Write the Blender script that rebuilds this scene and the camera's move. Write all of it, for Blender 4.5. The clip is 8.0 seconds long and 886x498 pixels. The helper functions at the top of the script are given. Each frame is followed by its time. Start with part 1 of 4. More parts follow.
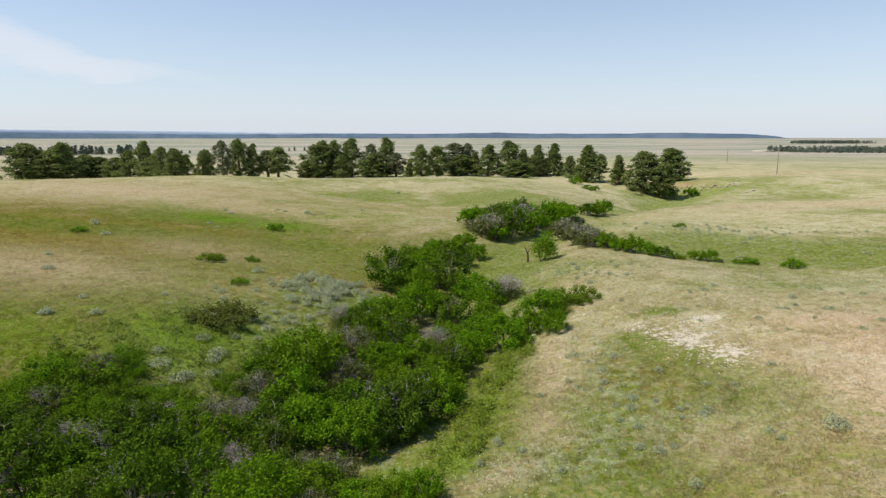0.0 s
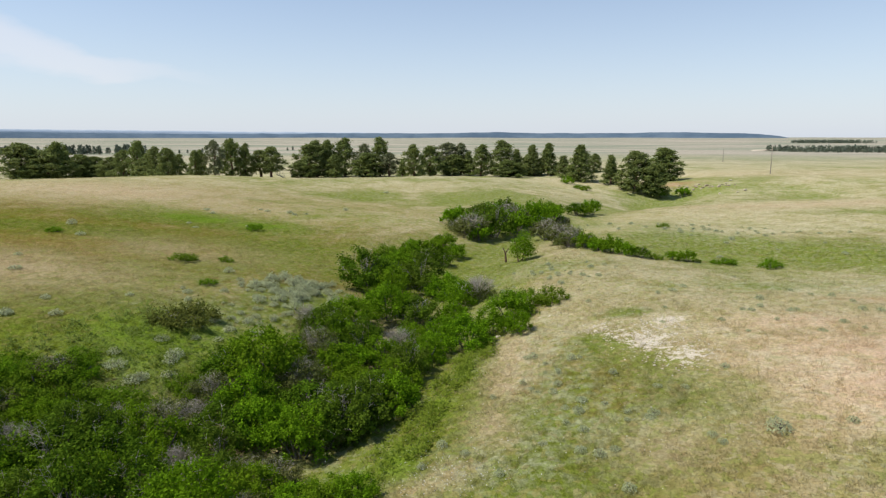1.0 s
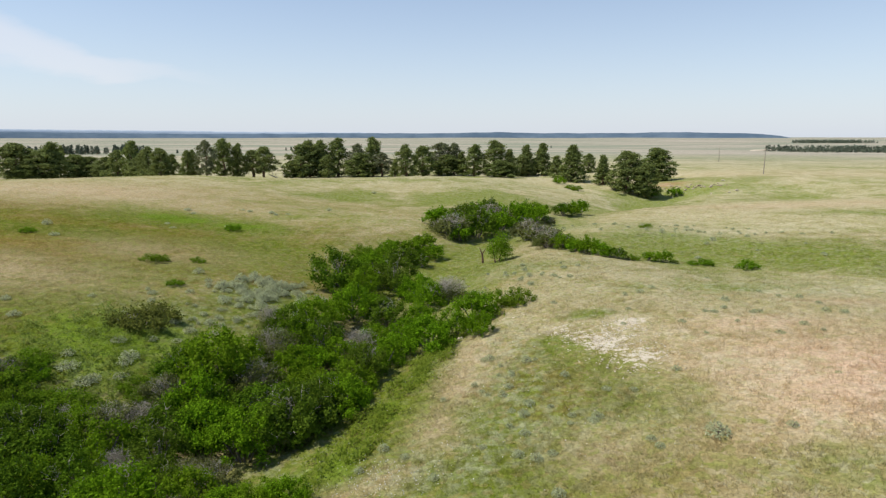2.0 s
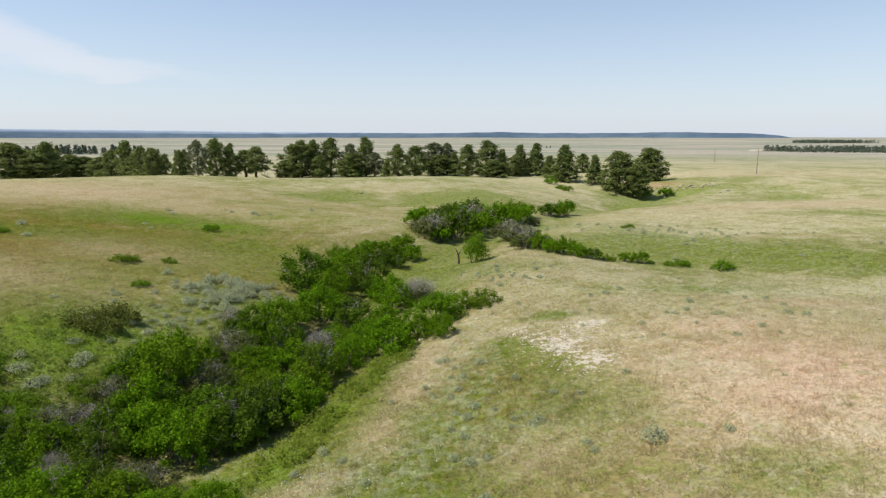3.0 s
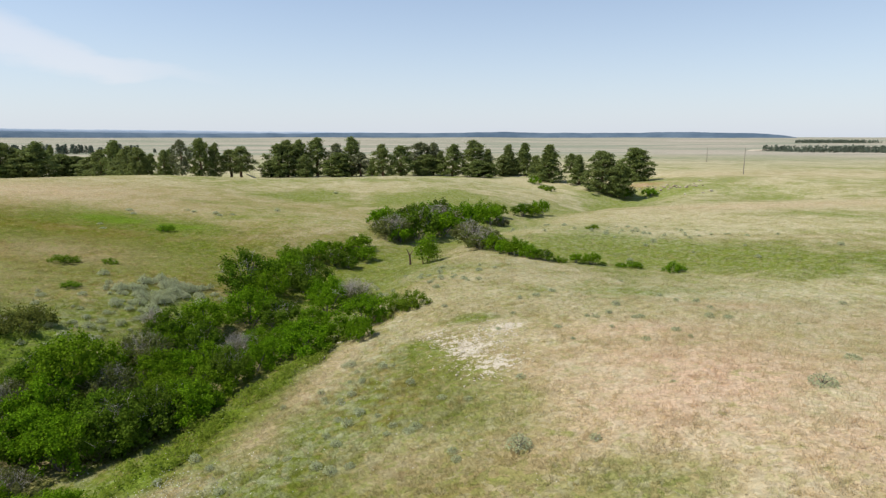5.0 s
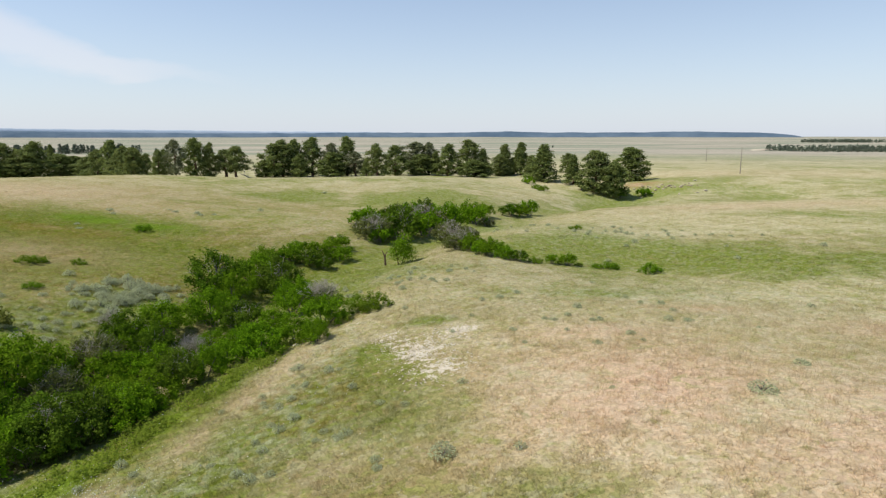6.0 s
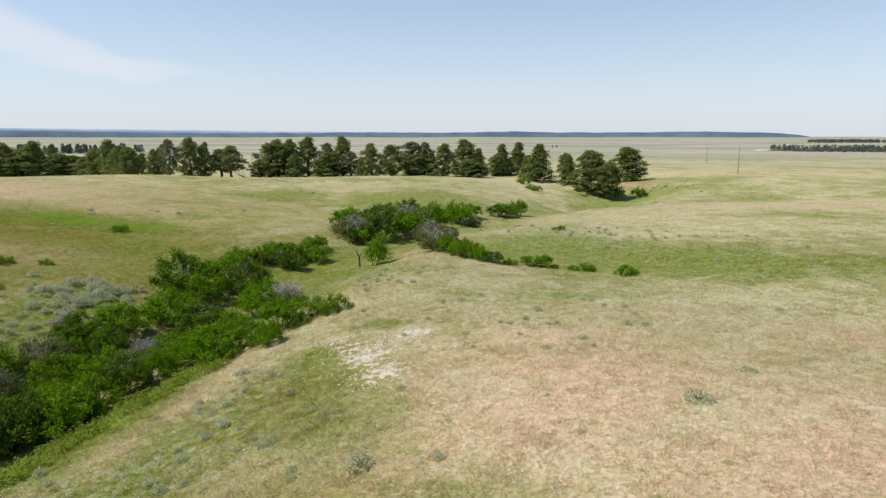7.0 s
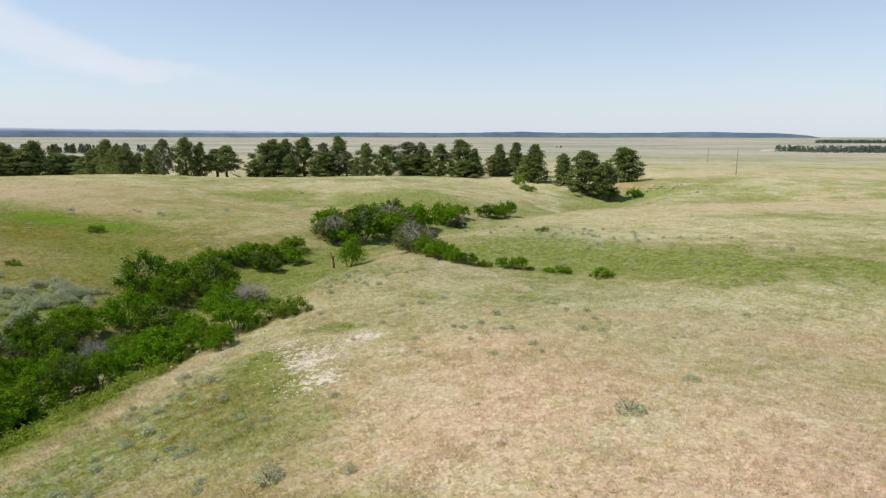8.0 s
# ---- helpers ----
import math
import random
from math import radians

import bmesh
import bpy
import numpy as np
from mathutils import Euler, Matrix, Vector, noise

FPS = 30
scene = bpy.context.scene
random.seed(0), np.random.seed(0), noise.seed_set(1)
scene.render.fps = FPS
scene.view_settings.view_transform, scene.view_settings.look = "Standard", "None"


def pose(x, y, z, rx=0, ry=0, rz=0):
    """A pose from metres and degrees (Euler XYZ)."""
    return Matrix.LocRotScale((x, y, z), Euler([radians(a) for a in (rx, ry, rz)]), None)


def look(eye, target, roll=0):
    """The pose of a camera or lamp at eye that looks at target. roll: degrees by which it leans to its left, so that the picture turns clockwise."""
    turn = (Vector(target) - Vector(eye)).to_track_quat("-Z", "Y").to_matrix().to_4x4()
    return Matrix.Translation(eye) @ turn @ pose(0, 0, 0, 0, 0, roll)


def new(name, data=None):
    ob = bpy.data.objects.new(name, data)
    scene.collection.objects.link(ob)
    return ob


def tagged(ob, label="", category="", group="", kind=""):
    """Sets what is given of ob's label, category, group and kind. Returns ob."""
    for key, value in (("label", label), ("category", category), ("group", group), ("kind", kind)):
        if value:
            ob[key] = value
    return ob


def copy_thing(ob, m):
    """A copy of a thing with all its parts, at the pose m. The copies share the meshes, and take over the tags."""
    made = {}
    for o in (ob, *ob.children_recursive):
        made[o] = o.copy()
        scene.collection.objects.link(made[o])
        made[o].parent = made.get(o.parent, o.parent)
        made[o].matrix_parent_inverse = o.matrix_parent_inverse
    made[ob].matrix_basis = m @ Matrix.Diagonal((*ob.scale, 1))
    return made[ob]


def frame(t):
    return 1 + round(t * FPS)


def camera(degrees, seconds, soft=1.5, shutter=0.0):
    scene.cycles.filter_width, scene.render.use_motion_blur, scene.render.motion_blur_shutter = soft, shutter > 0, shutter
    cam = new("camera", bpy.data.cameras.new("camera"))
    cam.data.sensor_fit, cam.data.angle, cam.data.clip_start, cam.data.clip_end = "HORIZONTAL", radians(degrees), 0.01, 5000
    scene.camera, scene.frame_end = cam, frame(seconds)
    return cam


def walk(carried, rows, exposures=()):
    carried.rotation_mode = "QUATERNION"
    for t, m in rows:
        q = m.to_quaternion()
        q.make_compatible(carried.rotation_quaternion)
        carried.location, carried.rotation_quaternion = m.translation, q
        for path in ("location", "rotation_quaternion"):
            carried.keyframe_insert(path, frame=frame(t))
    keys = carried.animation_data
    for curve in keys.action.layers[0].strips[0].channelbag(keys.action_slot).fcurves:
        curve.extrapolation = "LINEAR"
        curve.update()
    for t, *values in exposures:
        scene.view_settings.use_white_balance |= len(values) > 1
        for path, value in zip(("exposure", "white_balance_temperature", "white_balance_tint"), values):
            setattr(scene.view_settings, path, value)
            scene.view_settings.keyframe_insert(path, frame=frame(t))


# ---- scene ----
cam = camera(71.6, 8.0, soft=1.3)
METRES, EYE, TILT, LEAN, TURN = 24.0, 14.0, -10.4, 0.0, 0.0
ROWS = [
    (0.0, 0.0, 0.0, 0.0, 0.0, 0.0, -0.0),
    (0.5, 0.0541, 0.0044, 0.0015, 0.07, -0.02, 0.0),
    (1.0, 0.1094, 0.0102, 0.0034, 0.14, -0.04, -0.02),
    (1.5, 0.1663, 0.0164, 0.005, 0.22, -0.04, -0.03),
    (3.0, 0.3394, 0.036, 0.0091, 0.44, -0.05, -0.08),
    (3.5, 0.3971, 0.042, 0.0108, 0.5, -0.06, -0.1),
    (4.0, 0.455, 0.0493, 0.0118, 0.59, -0.06, -0.12),
    (4.5, 0.5142, 0.0577, 0.013, 0.68, -0.06, -0.15),
    (6.0, 0.7089, 0.1008, 0.019, 1.33, -0.1, -0.22),
    (6.5, 0.7763, 0.1204, 0.0217, 1.62, -0.11, -0.28),
    (7.0, 0.8435, 0.1417, 0.0243, 1.9, -0.11, -0.35),
    (7.5, 0.911, 0.164, 0.0273, 2.2, -0.1, -0.43),
    (8.0, 0.9778, 0.1873, 0.0301, 2.51, -0.09, -0.51),
]
walk(cam, [(t, pose(0, 0, EYE, TILT, LEAN, TURN) @ pose(METRES * x, METRES * y, METRES * z, 90 + pitch, roll, yaw)) for t, x, y, z, yaw, pitch, roll in ROWS])

# The sun stands high to the west, a little behind; a thin summer sky.
SUN_TURN, SUN_HEIGHT = -98.0, 56.0


def build_world():
    world = bpy.data.worlds.new("sky")
    world.use_nodes = True
    scene.world = world
    nt = world.node_tree
    nt.nodes.clear()
    out = nt.nodes.new("ShaderNodeOutputWorld")
    back = nt.nodes.new("ShaderNodeBackground")
    sky = nt.nodes.new("ShaderNodeTexSky")
    sky.sky_type, sky.sun_disc = "NISHITA", False
    sky.sun_elevation, sky.sun_rotation = radians(SUN_HEIGHT), radians(SUN_TURN)
    sky.altitude, sky.air_density, sky.dust_density, sky.ozone_density = 1300, 1.1, 0.5, 2.2
    back.inputs["Strength"].default_value = 0.14
    nt.links.new(back.outputs[0], out.inputs[0])
    # one thin streak of cirrus low in the north-west
    co = nt.nodes.new("ShaderNodeTexCoord")
    sep = nt.nodes.new("ShaderNodeSeparateXYZ")
    nt.links.new(co.outputs["Generated"], sep.inputs[0])

    def calc(op, a, b=None, c=None, clamp=False):
        n = nt.nodes.new("ShaderNodeMath")
        n.operation, n.use_clamp = op, clamp
        for slot, value in enumerate((a, b, c)):
            if value is None:
                continue
            if isinstance(value, (int, float)):
                n.inputs[slot].default_value = value
            else:
                nt.links.new(value, n.inputs[slot])
        return n.outputs[0]

    ahead = calc("MAXIMUM", sep.outputs["Y"], 0.02)
    u = calc("DIVIDE", sep.outputs["X"], ahead)
    v = calc("DIVIDE", sep.outputs["Z"], ahead)
    pos = nt.nodes.new("ShaderNodeCombineXYZ")
    nt.links.new(calc("MULTIPLY", u, 5.0), pos.inputs[0])
    nt.links.new(calc("MULTIPLY", v, 16.0), pos.inputs[1])
    wisp = nt.nodes.new("ShaderNodeTexNoise")
    wisp.inputs["Scale"].default_value, wisp.inputs["Detail"].default_value = 1.6, 6.0
    nt.links.new(pos.outputs[0], wisp.inputs["Vector"])
    wob = calc("MULTIPLY", calc("SUBTRACT", wisp.outputs["Fac"], 0.5), 0.05)
    past = calc("ADD", u, 0.448)
    west, east = calc("MINIMUM", past, 0.0), calc("MAXIMUM", past, 0.0)
    line = calc("ADD", calc("MULTIPLY", calc("MULTIPLY", west, west), 0.79), calc("MULTIPLY_ADD", east, -0.17, 0.1))
    off = calc("ADD", calc("SUBTRACT", v, line), wob)
    thick = calc("MAXIMUM", calc("MULTIPLY_ADD", past, -0.13, 0.014), 0.011)
    core = calc("SUBTRACT", 1.0, calc("DIVIDE", calc("ABSOLUTE", off), thick), clamp=True)
    core = calc("MULTIPLY", core, calc("MULTIPLY_ADD", wisp.outputs["Fac"], 1.2, 0.3), clamp=True)
    core = calc("SMOOTH_MIN", core, 0.46, 0.25)
    fade = nt.nodes.new("ShaderNodeMapRange")
    fade.interpolation_type = "SMOOTHSTEP"
    nt.links.new(u, fade.inputs[0])
    fade.inputs[1].default_value, fade.inputs[2].default_value = -0.32, -0.58
    core = calc("MULTIPLY", core, fade.outputs[0])
    mix = nt.nodes.new("ShaderNodeMix")
    mix.data_type = "RGBA"
    veil = nt.nodes.new("ShaderNodeMix")
    veil.data_type = "RGBA"
    low = calc("POWER", 2.718, calc("MULTIPLY", calc("MAXIMUM", sep.outputs["Z"], 0.0), -5.0))
    nt.links.new(calc("MULTIPLY", low, 0.92), veil.inputs["Factor"])
    nt.links.new(sky.outputs[0], veil.inputs[6])
    veil.inputs[7].default_value = (4.62, 5.04, 5.75, 1)
    nt.links.new(core, mix.inputs["Factor"])
    nt.links.new(veil.outputs[2], mix.inputs[6])
    mix.inputs[7].default_value = (6.1, 6.05, 6.4, 1)
    nt.links.new(mix.outputs[2], back.inputs["Color"])
    lamp = bpy.data.lights.new("sun", "SUN")
    lamp.energy, lamp.angle, lamp.color = 4.3, radians(0.53), (1.0, 0.955, 0.88)
    sun = new("sun", lamp)
    a, h = radians(SUN_TURN), radians(SUN_HEIGHT)
    way = Vector((math.sin(a) * math.cos(h), math.cos(a) * math.cos(h), math.sin(h)))
    sun.matrix_world = look(way * 400, (0, 0, 0))


build_world()
scene.view_settings.exposure = 0.0


# ---- materials ----
class Nodes:
    """A small helper that wires shader nodes."""

    def __init__(self, name):
        self.mat = bpy.data.materials.new(name)
        self.mat.use_nodes = True
        self.nt = self.mat.node_tree
        self.nt.nodes.clear()
        self.out = self.nt.nodes.new("ShaderNodeOutputMaterial")

    def put(self, slot, value):
        if isinstance(value, bpy.types.NodeSocket):
            self.nt.links.new(value, slot)
        elif isinstance(value, tuple) and len(value) == 3 and slot.type == "RGBA":
            slot.default_value = (*value, 1)
        else:
            slot.default_value = value

    def math(self, op, a, b=None, c=None, clamp=False):
        n = self.nt.nodes.new("ShaderNodeMath")
        n.operation, n.use_clamp = op, clamp
        for slot, value in zip(n.inputs, (a, b, c)):
            if value is not None:
                self.put(slot, value)
        return n.outputs[0]

    def mix(self, f, a, b, mode="MIX"):
        n = self.nt.nodes.new("ShaderNodeMix")
        n.data_type, n.blend_type = "RGBA", mode
        self.put(n.inputs[0], f), self.put(n.inputs[6], a), self.put(n.inputs[7], b)
        return n.outputs[2]

    def place(self, scale=(1, 1, 1), own=False):
        if own:
            src = self.nt.nodes.new("ShaderNodeTexCoord").outputs["Object"]
        else:
            src = self.nt.nodes.new("ShaderNodeNewGeometry").outputs["Position"]
        n = self.nt.nodes.new("ShaderNodeMapping")
        n.inputs["Scale"].default_value = scale
        self.nt.links.new(src, n.inputs["Vector"])
        return n.outputs[0]

    def noise(self, where, scale, detail=3.0, rough=0.55, twist=0.0):
        n = self.nt.nodes.new("ShaderNodeTexNoise")
        n.inputs["Scale"].default_value, n.inputs["Detail"].default_value = scale, detail
        n.inputs["Roughness"].default_value, n.inputs["Distortion"].default_value = rough, twist
        self.nt.links.new(where, n.inputs["Vector"])
        return n.outputs["Fac"]

    def cells(self, where, scale):
        """Three random values for each irregular tuft-sized cell."""
        n = self.nt.nodes.new("ShaderNodeTexVoronoi")
        n.inputs["Scale"].default_value = scale
        self.nt.links.new(where, n.inputs["Vector"])
        split = self.nt.nodes.new("ShaderNodeSeparateColor")
        self.nt.links.new(n.outputs["Color"], split.inputs[0])
        return split.outputs

    def stir(self, where, scale, amount):
        """Places pushed about by noise."""
        n = self.nt.nodes.new("ShaderNodeTexNoise")
        n.inputs["Scale"].default_value, n.inputs["Detail"].default_value = scale, 3.0
        self.nt.links.new(where, n.inputs["Vector"])
        m = self.nt.nodes.new("ShaderNodeVectorMath")
        m.operation = "MULTIPLY_ADD"
        self.nt.links.new(n.outputs["Color"], m.inputs[0])
        m.inputs[1].default_value = (amount,) * 3
        self.nt.links.new(where, m.inputs[2])
        return m.outputs[0]

    def step(self, value, low, high):
        n = self.nt.nodes.new("ShaderNodeMapRange")
        n.interpolation_type = "SMOOTHSTEP"
        self.put(n.inputs[0], value)
        n.inputs[1].default_value, n.inputs[2].default_value = low, high
        return n.outputs[0]

    def field(self, name):
        n = self.nt.nodes.new("ShaderNodeAttribute")
        n.attribute_name = name
        return n.outputs["Fac"]

    def island(self):
        return self.nt.nodes.new("ShaderNodeNewGeometry").outputs["Random Per Island"]

    def each(self):
        return self.nt.nodes.new("ShaderNodeObjectInfo").outputs["Random"]

    def bump(self, heightfield, strength, distance):
        n = self.nt.nodes.new("ShaderNodeBump")
        n.inputs["Strength"].default_value, n.inputs["Distance"].default_value = strength, distance
        self.nt.links.new(heightfield, n.inputs["Height"])
        return n.outputs[0]

    def solid(self, color, rough=0.8, normal=None, gloss=0.3):
        n = self.nt.nodes.new("ShaderNodeBsdfPrincipled")
        self.put(n.inputs["Base Color"], color), self.put(n.inputs["Roughness"], rough)
        n.inputs["Specular IOR Level"].default_value = gloss
        if normal is not None:
            self.nt.links.new(normal, n.inputs["Normal"])
        self.nt.links.new(n.outputs[0], self.out.inputs[0])
        return self.mat

    def leafy(self, color, glow, share, rough=0.7, gloss=0.02, upward=0.0):
        n = self.nt.nodes.new("ShaderNodeBsdfPrincipled")
        self.put(n.inputs["Base Color"], color), self.put(n.inputs["Roughness"], rough)
        n.inputs["Specular IOR Level"].default_value = gloss
        if upward:
            soft = self.nt.nodes.new("ShaderNodeVectorMath")
            soft.operation = "MULTIPLY_ADD"
            self.nt.links.new(self.nt.nodes.new("ShaderNodeNewGeometry").outputs["Normal"], soft.inputs[0])
            soft.inputs[1].default_value, soft.inputs[2].default_value = (1 - upward,) * 3, (0, 0, upward)
            self.nt.links.new(soft.outputs[0], n.inputs["Normal"])
        t = self.nt.nodes.new("ShaderNodeBsdfTranslucent")
        self.put(t.inputs["Color"], glow)
        m = self.nt.nodes.new("ShaderNodeMixShader")
        m.inputs[0].default_value = share
        self.nt.links.new(n.outputs[0], m.inputs[1]), self.nt.links.new(t.outputs[0], m.inputs[2])
        self.nt.links.new(m.outputs[0], self.out.inputs[0])
        return self.mat


def prairie_color(k):
    """Mixed-grass prairie: cured straw, green growth, reddish cheatgrass, silver forbs; far off, pastures with haze in
    their colour.
    """
    flat = k.place()
    broad = k.noise(flat, 0.045, 4, 0.6, 0.6)
    patch = k.noise(flat, 0.22, 4, 0.6, 0.8)
    tuft = k.noise(flat, 1.5, 4, 0.65)
    fine = k.noise(flat, 7.0, 3, 0.7)
    streak = k.noise(k.place((0.012, 0.055, 0.05)), 1.0, 4, 0.6)
    dry = k.mix(k.step(patch, 0.3, 0.7), STRAW_PALE, STRAW_DEEP)
    dry = k.mix(k.math("MULTIPLY", k.step(tuft, 0.45, 0.75), 0.55), dry, STRAW_BROWN)
    dry = k.mix(k.math("MULTIPLY", k.field("umber"), k.math("MULTIPLY_ADD", patch, 1.0, 0.65), clamp=True), dry, UMBER)
    green = k.mix(k.step(tuft, 0.3, 0.7), GREEN_DEEP, GREEN_LIGHT)
    lush = k.field("lush")
    green = k.mix(k.math("MULTIPLY", k.field("umber"), 0.8), green, GREEN_OLIVE)
    far = k.field("far")
    amount = k.math("ADD", k.math("MULTIPLY", broad, 1.3), k.math("MULTIPLY", patch, 0.7))
    amount = k.math("ADD", amount, k.math("MULTIPLY", tuft, 0.3))
    amount = k.math("ADD", amount, k.math("MULTIPLY", lush, 0.95))
    amount = k.math("ADD", amount, k.math("MULTIPLY", k.math("SUBTRACT", streak, 0.5), k.math("MULTIPLY_ADD", far, -0.3, 0.35)))
    color = k.mix(k.math("MULTIPLY", k.step(amount, 1.0, 1.5), 0.9), dry, green)
    red = k.math("MULTIPLY", k.field("rust"), k.step(k.math("ADD", patch, k.math("MULTIPLY", tuft, 0.6)), 0.4, 0.85))
    color = k.mix(k.math("MULTIPLY", red, 0.95, clamp=True), color, CHEAT)
    grey = k.math("MULTIPLY", k.field("silver"), k.step(tuft, 0.4, 0.62))
    color = k.mix(k.math("MULTIPLY", grey, 0.6, clamp=True), color, SILVER)
    band = k.noise(k.place((0.0022, 0.009, 0.01)), 1.0, 6, 0.66)
    mottle = k.noise(flat, 0.75, 5, 0.7, 0.5)
    weed = k.noise(flat, 0.55, 5, 0.7, 1.2)
    color = k.mix(k.math("MULTIPLY", k.step(mottle, 0.54, 0.7), k.math("MULTIPLY_ADD", k.field("umber"), -0.28, 0.3)), color, FORB_GREY)
    color = k.mix(k.math("MULTIPLY", k.step(weed, 0.55, 0.7), 0.5), color, FORB_GREEN)
    color = k.mix(k.math("MULTIPLY", k.step(mottle, 0.44, 0.28), 0.4), color, FORB_RUST)
    # tuft by tuft: pale heads, green rosettes, brown litter
    stirred = k.stir(flat, 3.0, 0.5)
    kind = k.cells(stirred, 3.4)
    calm = k.math("MULTIPLY_ADD", k.field("rust"), -0.7, 1.0, clamp=True)
    warm = k.math("MULTIPLY", calm, k.math("MULTIPLY_ADD", k.field("umber"), -0.9, 1.0, clamp=True))
    color = k.mix(k.math("MULTIPLY", k.math("MULTIPLY", k.step(kind[0], 0.66, 0.82), 0.32), warm), color, FORB_GREY)
    color = k.mix(k.math("MULTIPLY", k.math("MULTIPLY", k.step(kind[0], 0.36, 0.2), 0.36), calm), color, FORB_GREEN)
    color = k.mix(k.math("MULTIPLY", k.step(kind[1], 0.74, 0.88), 0.26), color, FORB_RUST)
    clump = k.cells(stirred, 6.5)
    vivid = k.math("MULTIPLY", k.step(k.math("ADD", lush, k.math("MULTIPLY", k.math("SUBTRACT", tuft, 0.5), 0.9)), 0.55, 1.15), 0.85)
    color = k.mix(vivid, color, k.mix(k.step(fine, 0.3, 0.7), VIVID_DEEP, VIVID_LIGHT))
    hazy_pasture = k.mix(k.step(band, 0.43, 0.57), HAZY_TAN, HAZY_GREEN)
    color = k.mix(far, color, hazy_pasture)
    shade = k.math("MULTIPLY", k.math("MULTIPLY_ADD", fine, 0.7, 0.65), k.math("MULTIPLY_ADD", clump[2], 0.36, 0.82))
    return color, shade, tuft, fine, patch


STRAW_PALE, STRAW_DEEP, STRAW_BROWN = (0.52, 0.45, 0.28), (0.40, 0.345, 0.165), (0.38, 0.305, 0.165)
GREEN_DEEP, GREEN_LIGHT = (0.10, 0.15, 0.011), (0.195, 0.235, 0.032)
FORB_GREY, FORB_GREEN, FORB_RUST = (0.46, 0.44, 0.31), (0.18, 0.225, 0.03), (0.36, 0.26, 0.12)
VIVID_DEEP, VIVID_LIGHT = (0.085, 0.155, 0.006), (0.165, 0.24, 0.02)
GREEN_OLIVE = (0.085, 0.112, 0.004)
LITTER = (0.095, 0.075, 0.04)
UMBER = (0.165, 0.122, 0.017)
CHEAT, SILVER, CHALK = (0.53, 0.375, 0.25), (0.38, 0.39, 0.245), (0.62, 0.55, 0.42)
# Tan and green strips of the far plain, greyed and paled for haze.
HAZY_TAN, HAZY_GREEN = (0.42, 0.36, 0.285), (0.245, 0.265, 0.19)


def ground_material():
    k = Nodes("prairie_ground")
    color, shade, tuft, fine, patch = prairie_color(k)
    chalk = k.field("chalk")
    crumbs = k.noise(k.place(), 2.3, 5, 0.75)
    bare = k.step(k.math("ADD", k.math("MULTIPLY", chalk, 0.5), k.math("MULTIPLY", crumbs, 1.25)), 0.98, 1.06)
    bare = k.math("MULTIPLY", bare, k.step(chalk, 0.1, 0.3))
    color = k.mix(1.0, color, k.mix(0.0, shade, shade), "MULTIPLY")
    earth = k.mix(k.step(fine, 0.3, 0.7), CHALK, (0.54, 0.46, 0.34))
    color = k.mix(bare, color, earth)
    color = k.mix(k.math("MULTIPLY", k.field("litter"), 0.8), color, k.mix(k.step(fine, 0.35, 0.65), LITTER, STRAW_BROWN))
    red = k.math("MULTIPLY", k.field("clay"), k.step(tuft, 0.3, 0.6))
    color = k.mix(red, color, (0.40, 0.20, 0.11))
    relief = k.math("ADD", k.math("MULTIPLY", tuft, 0.6), k.math("MULTIPLY", fine, 0.4))
    return k.solid(color, 0.95, k.bump(relief, 0.5, 0.11), 0.02)


def grass_material():
    k = Nodes("prairie_grass")
    color, shade, tuft, fine, patch = prairie_color(k)
    blade = k.island()
    color = k.mix(k.math("MULTIPLY", k.step(blade, 0.80, 0.84), k.math("MULTIPLY_ADD", k.field("umber"), -0.28, 0.35)), color, STRAW_PALE)
    tone = k.math("MULTIPLY", k.math("MULTIPLY_ADD", blade, 0.3, 1.02), k.math("MULTIPLY_ADD", shade, 0.5, 0.5))
    color = k.mix(1.0, color, k.mix(0.0, tone, tone), "MULTIPLY")
    return k.leafy(color, color, 0.5, 0.8, 0.03, 0.8)


def leaf_material(name, dark, light, warm, share=0.4, upward=0.0):
    k = Nodes(name)
    color = k.mix(k.island(), dark, light)
    color = k.mix(k.math("MULTIPLY", k.each(), 0.7), color, warm)
    patch = k.noise(k.place((1, 1, 1), True), 2.2, 2)
    tone = k.math("MULTIPLY_ADD", patch, 0.8, 0.6)
    color = k.mix(1.0, color, k.mix(0.0, tone, tone), "MULTIPLY")
    glow = k.mix(0.5, color, light)
    return k.leafy(color, glow, share, upward=upward)


def bark_material(name, dark, light, scale):
    k = Nodes(name)
    where = k.place((1, 1, 0.25), True)
    grain = k.noise(where, scale, 5, 0.7, 0.4)
    blot = k.noise(k.place((1, 1, 1), True), scale * 0.15, 2)
    color = k.mix(k.step(grain, 0.35, 0.65), dark, light)
    color = k.mix(k.math("MULTIPLY", blot, 0.4), color, dark)
    return k.solid(color, 0.9, k.bump(grain, 0.7, 0.03), 0.15)


def stone_material(name, base, stain, scale):
    k = Nodes(name)
    where = k.place((1, 1, 1), True)
    grain = k.noise(where, scale, 6, 0.7)
    blot = k.noise(where, scale * 0.2, 3)
    color = k.mix(k.step(blot, 0.35, 0.7), base, stain)
    tone = k.math("MULTIPLY_ADD", grain, 0.6, 0.7)
    color = k.mix(1.0, color, k.mix(0.0, tone, tone), "MULTIPLY")
    return k.solid(color, 0.92, k.bump(grain, 0.6, 0.05), 0.15)


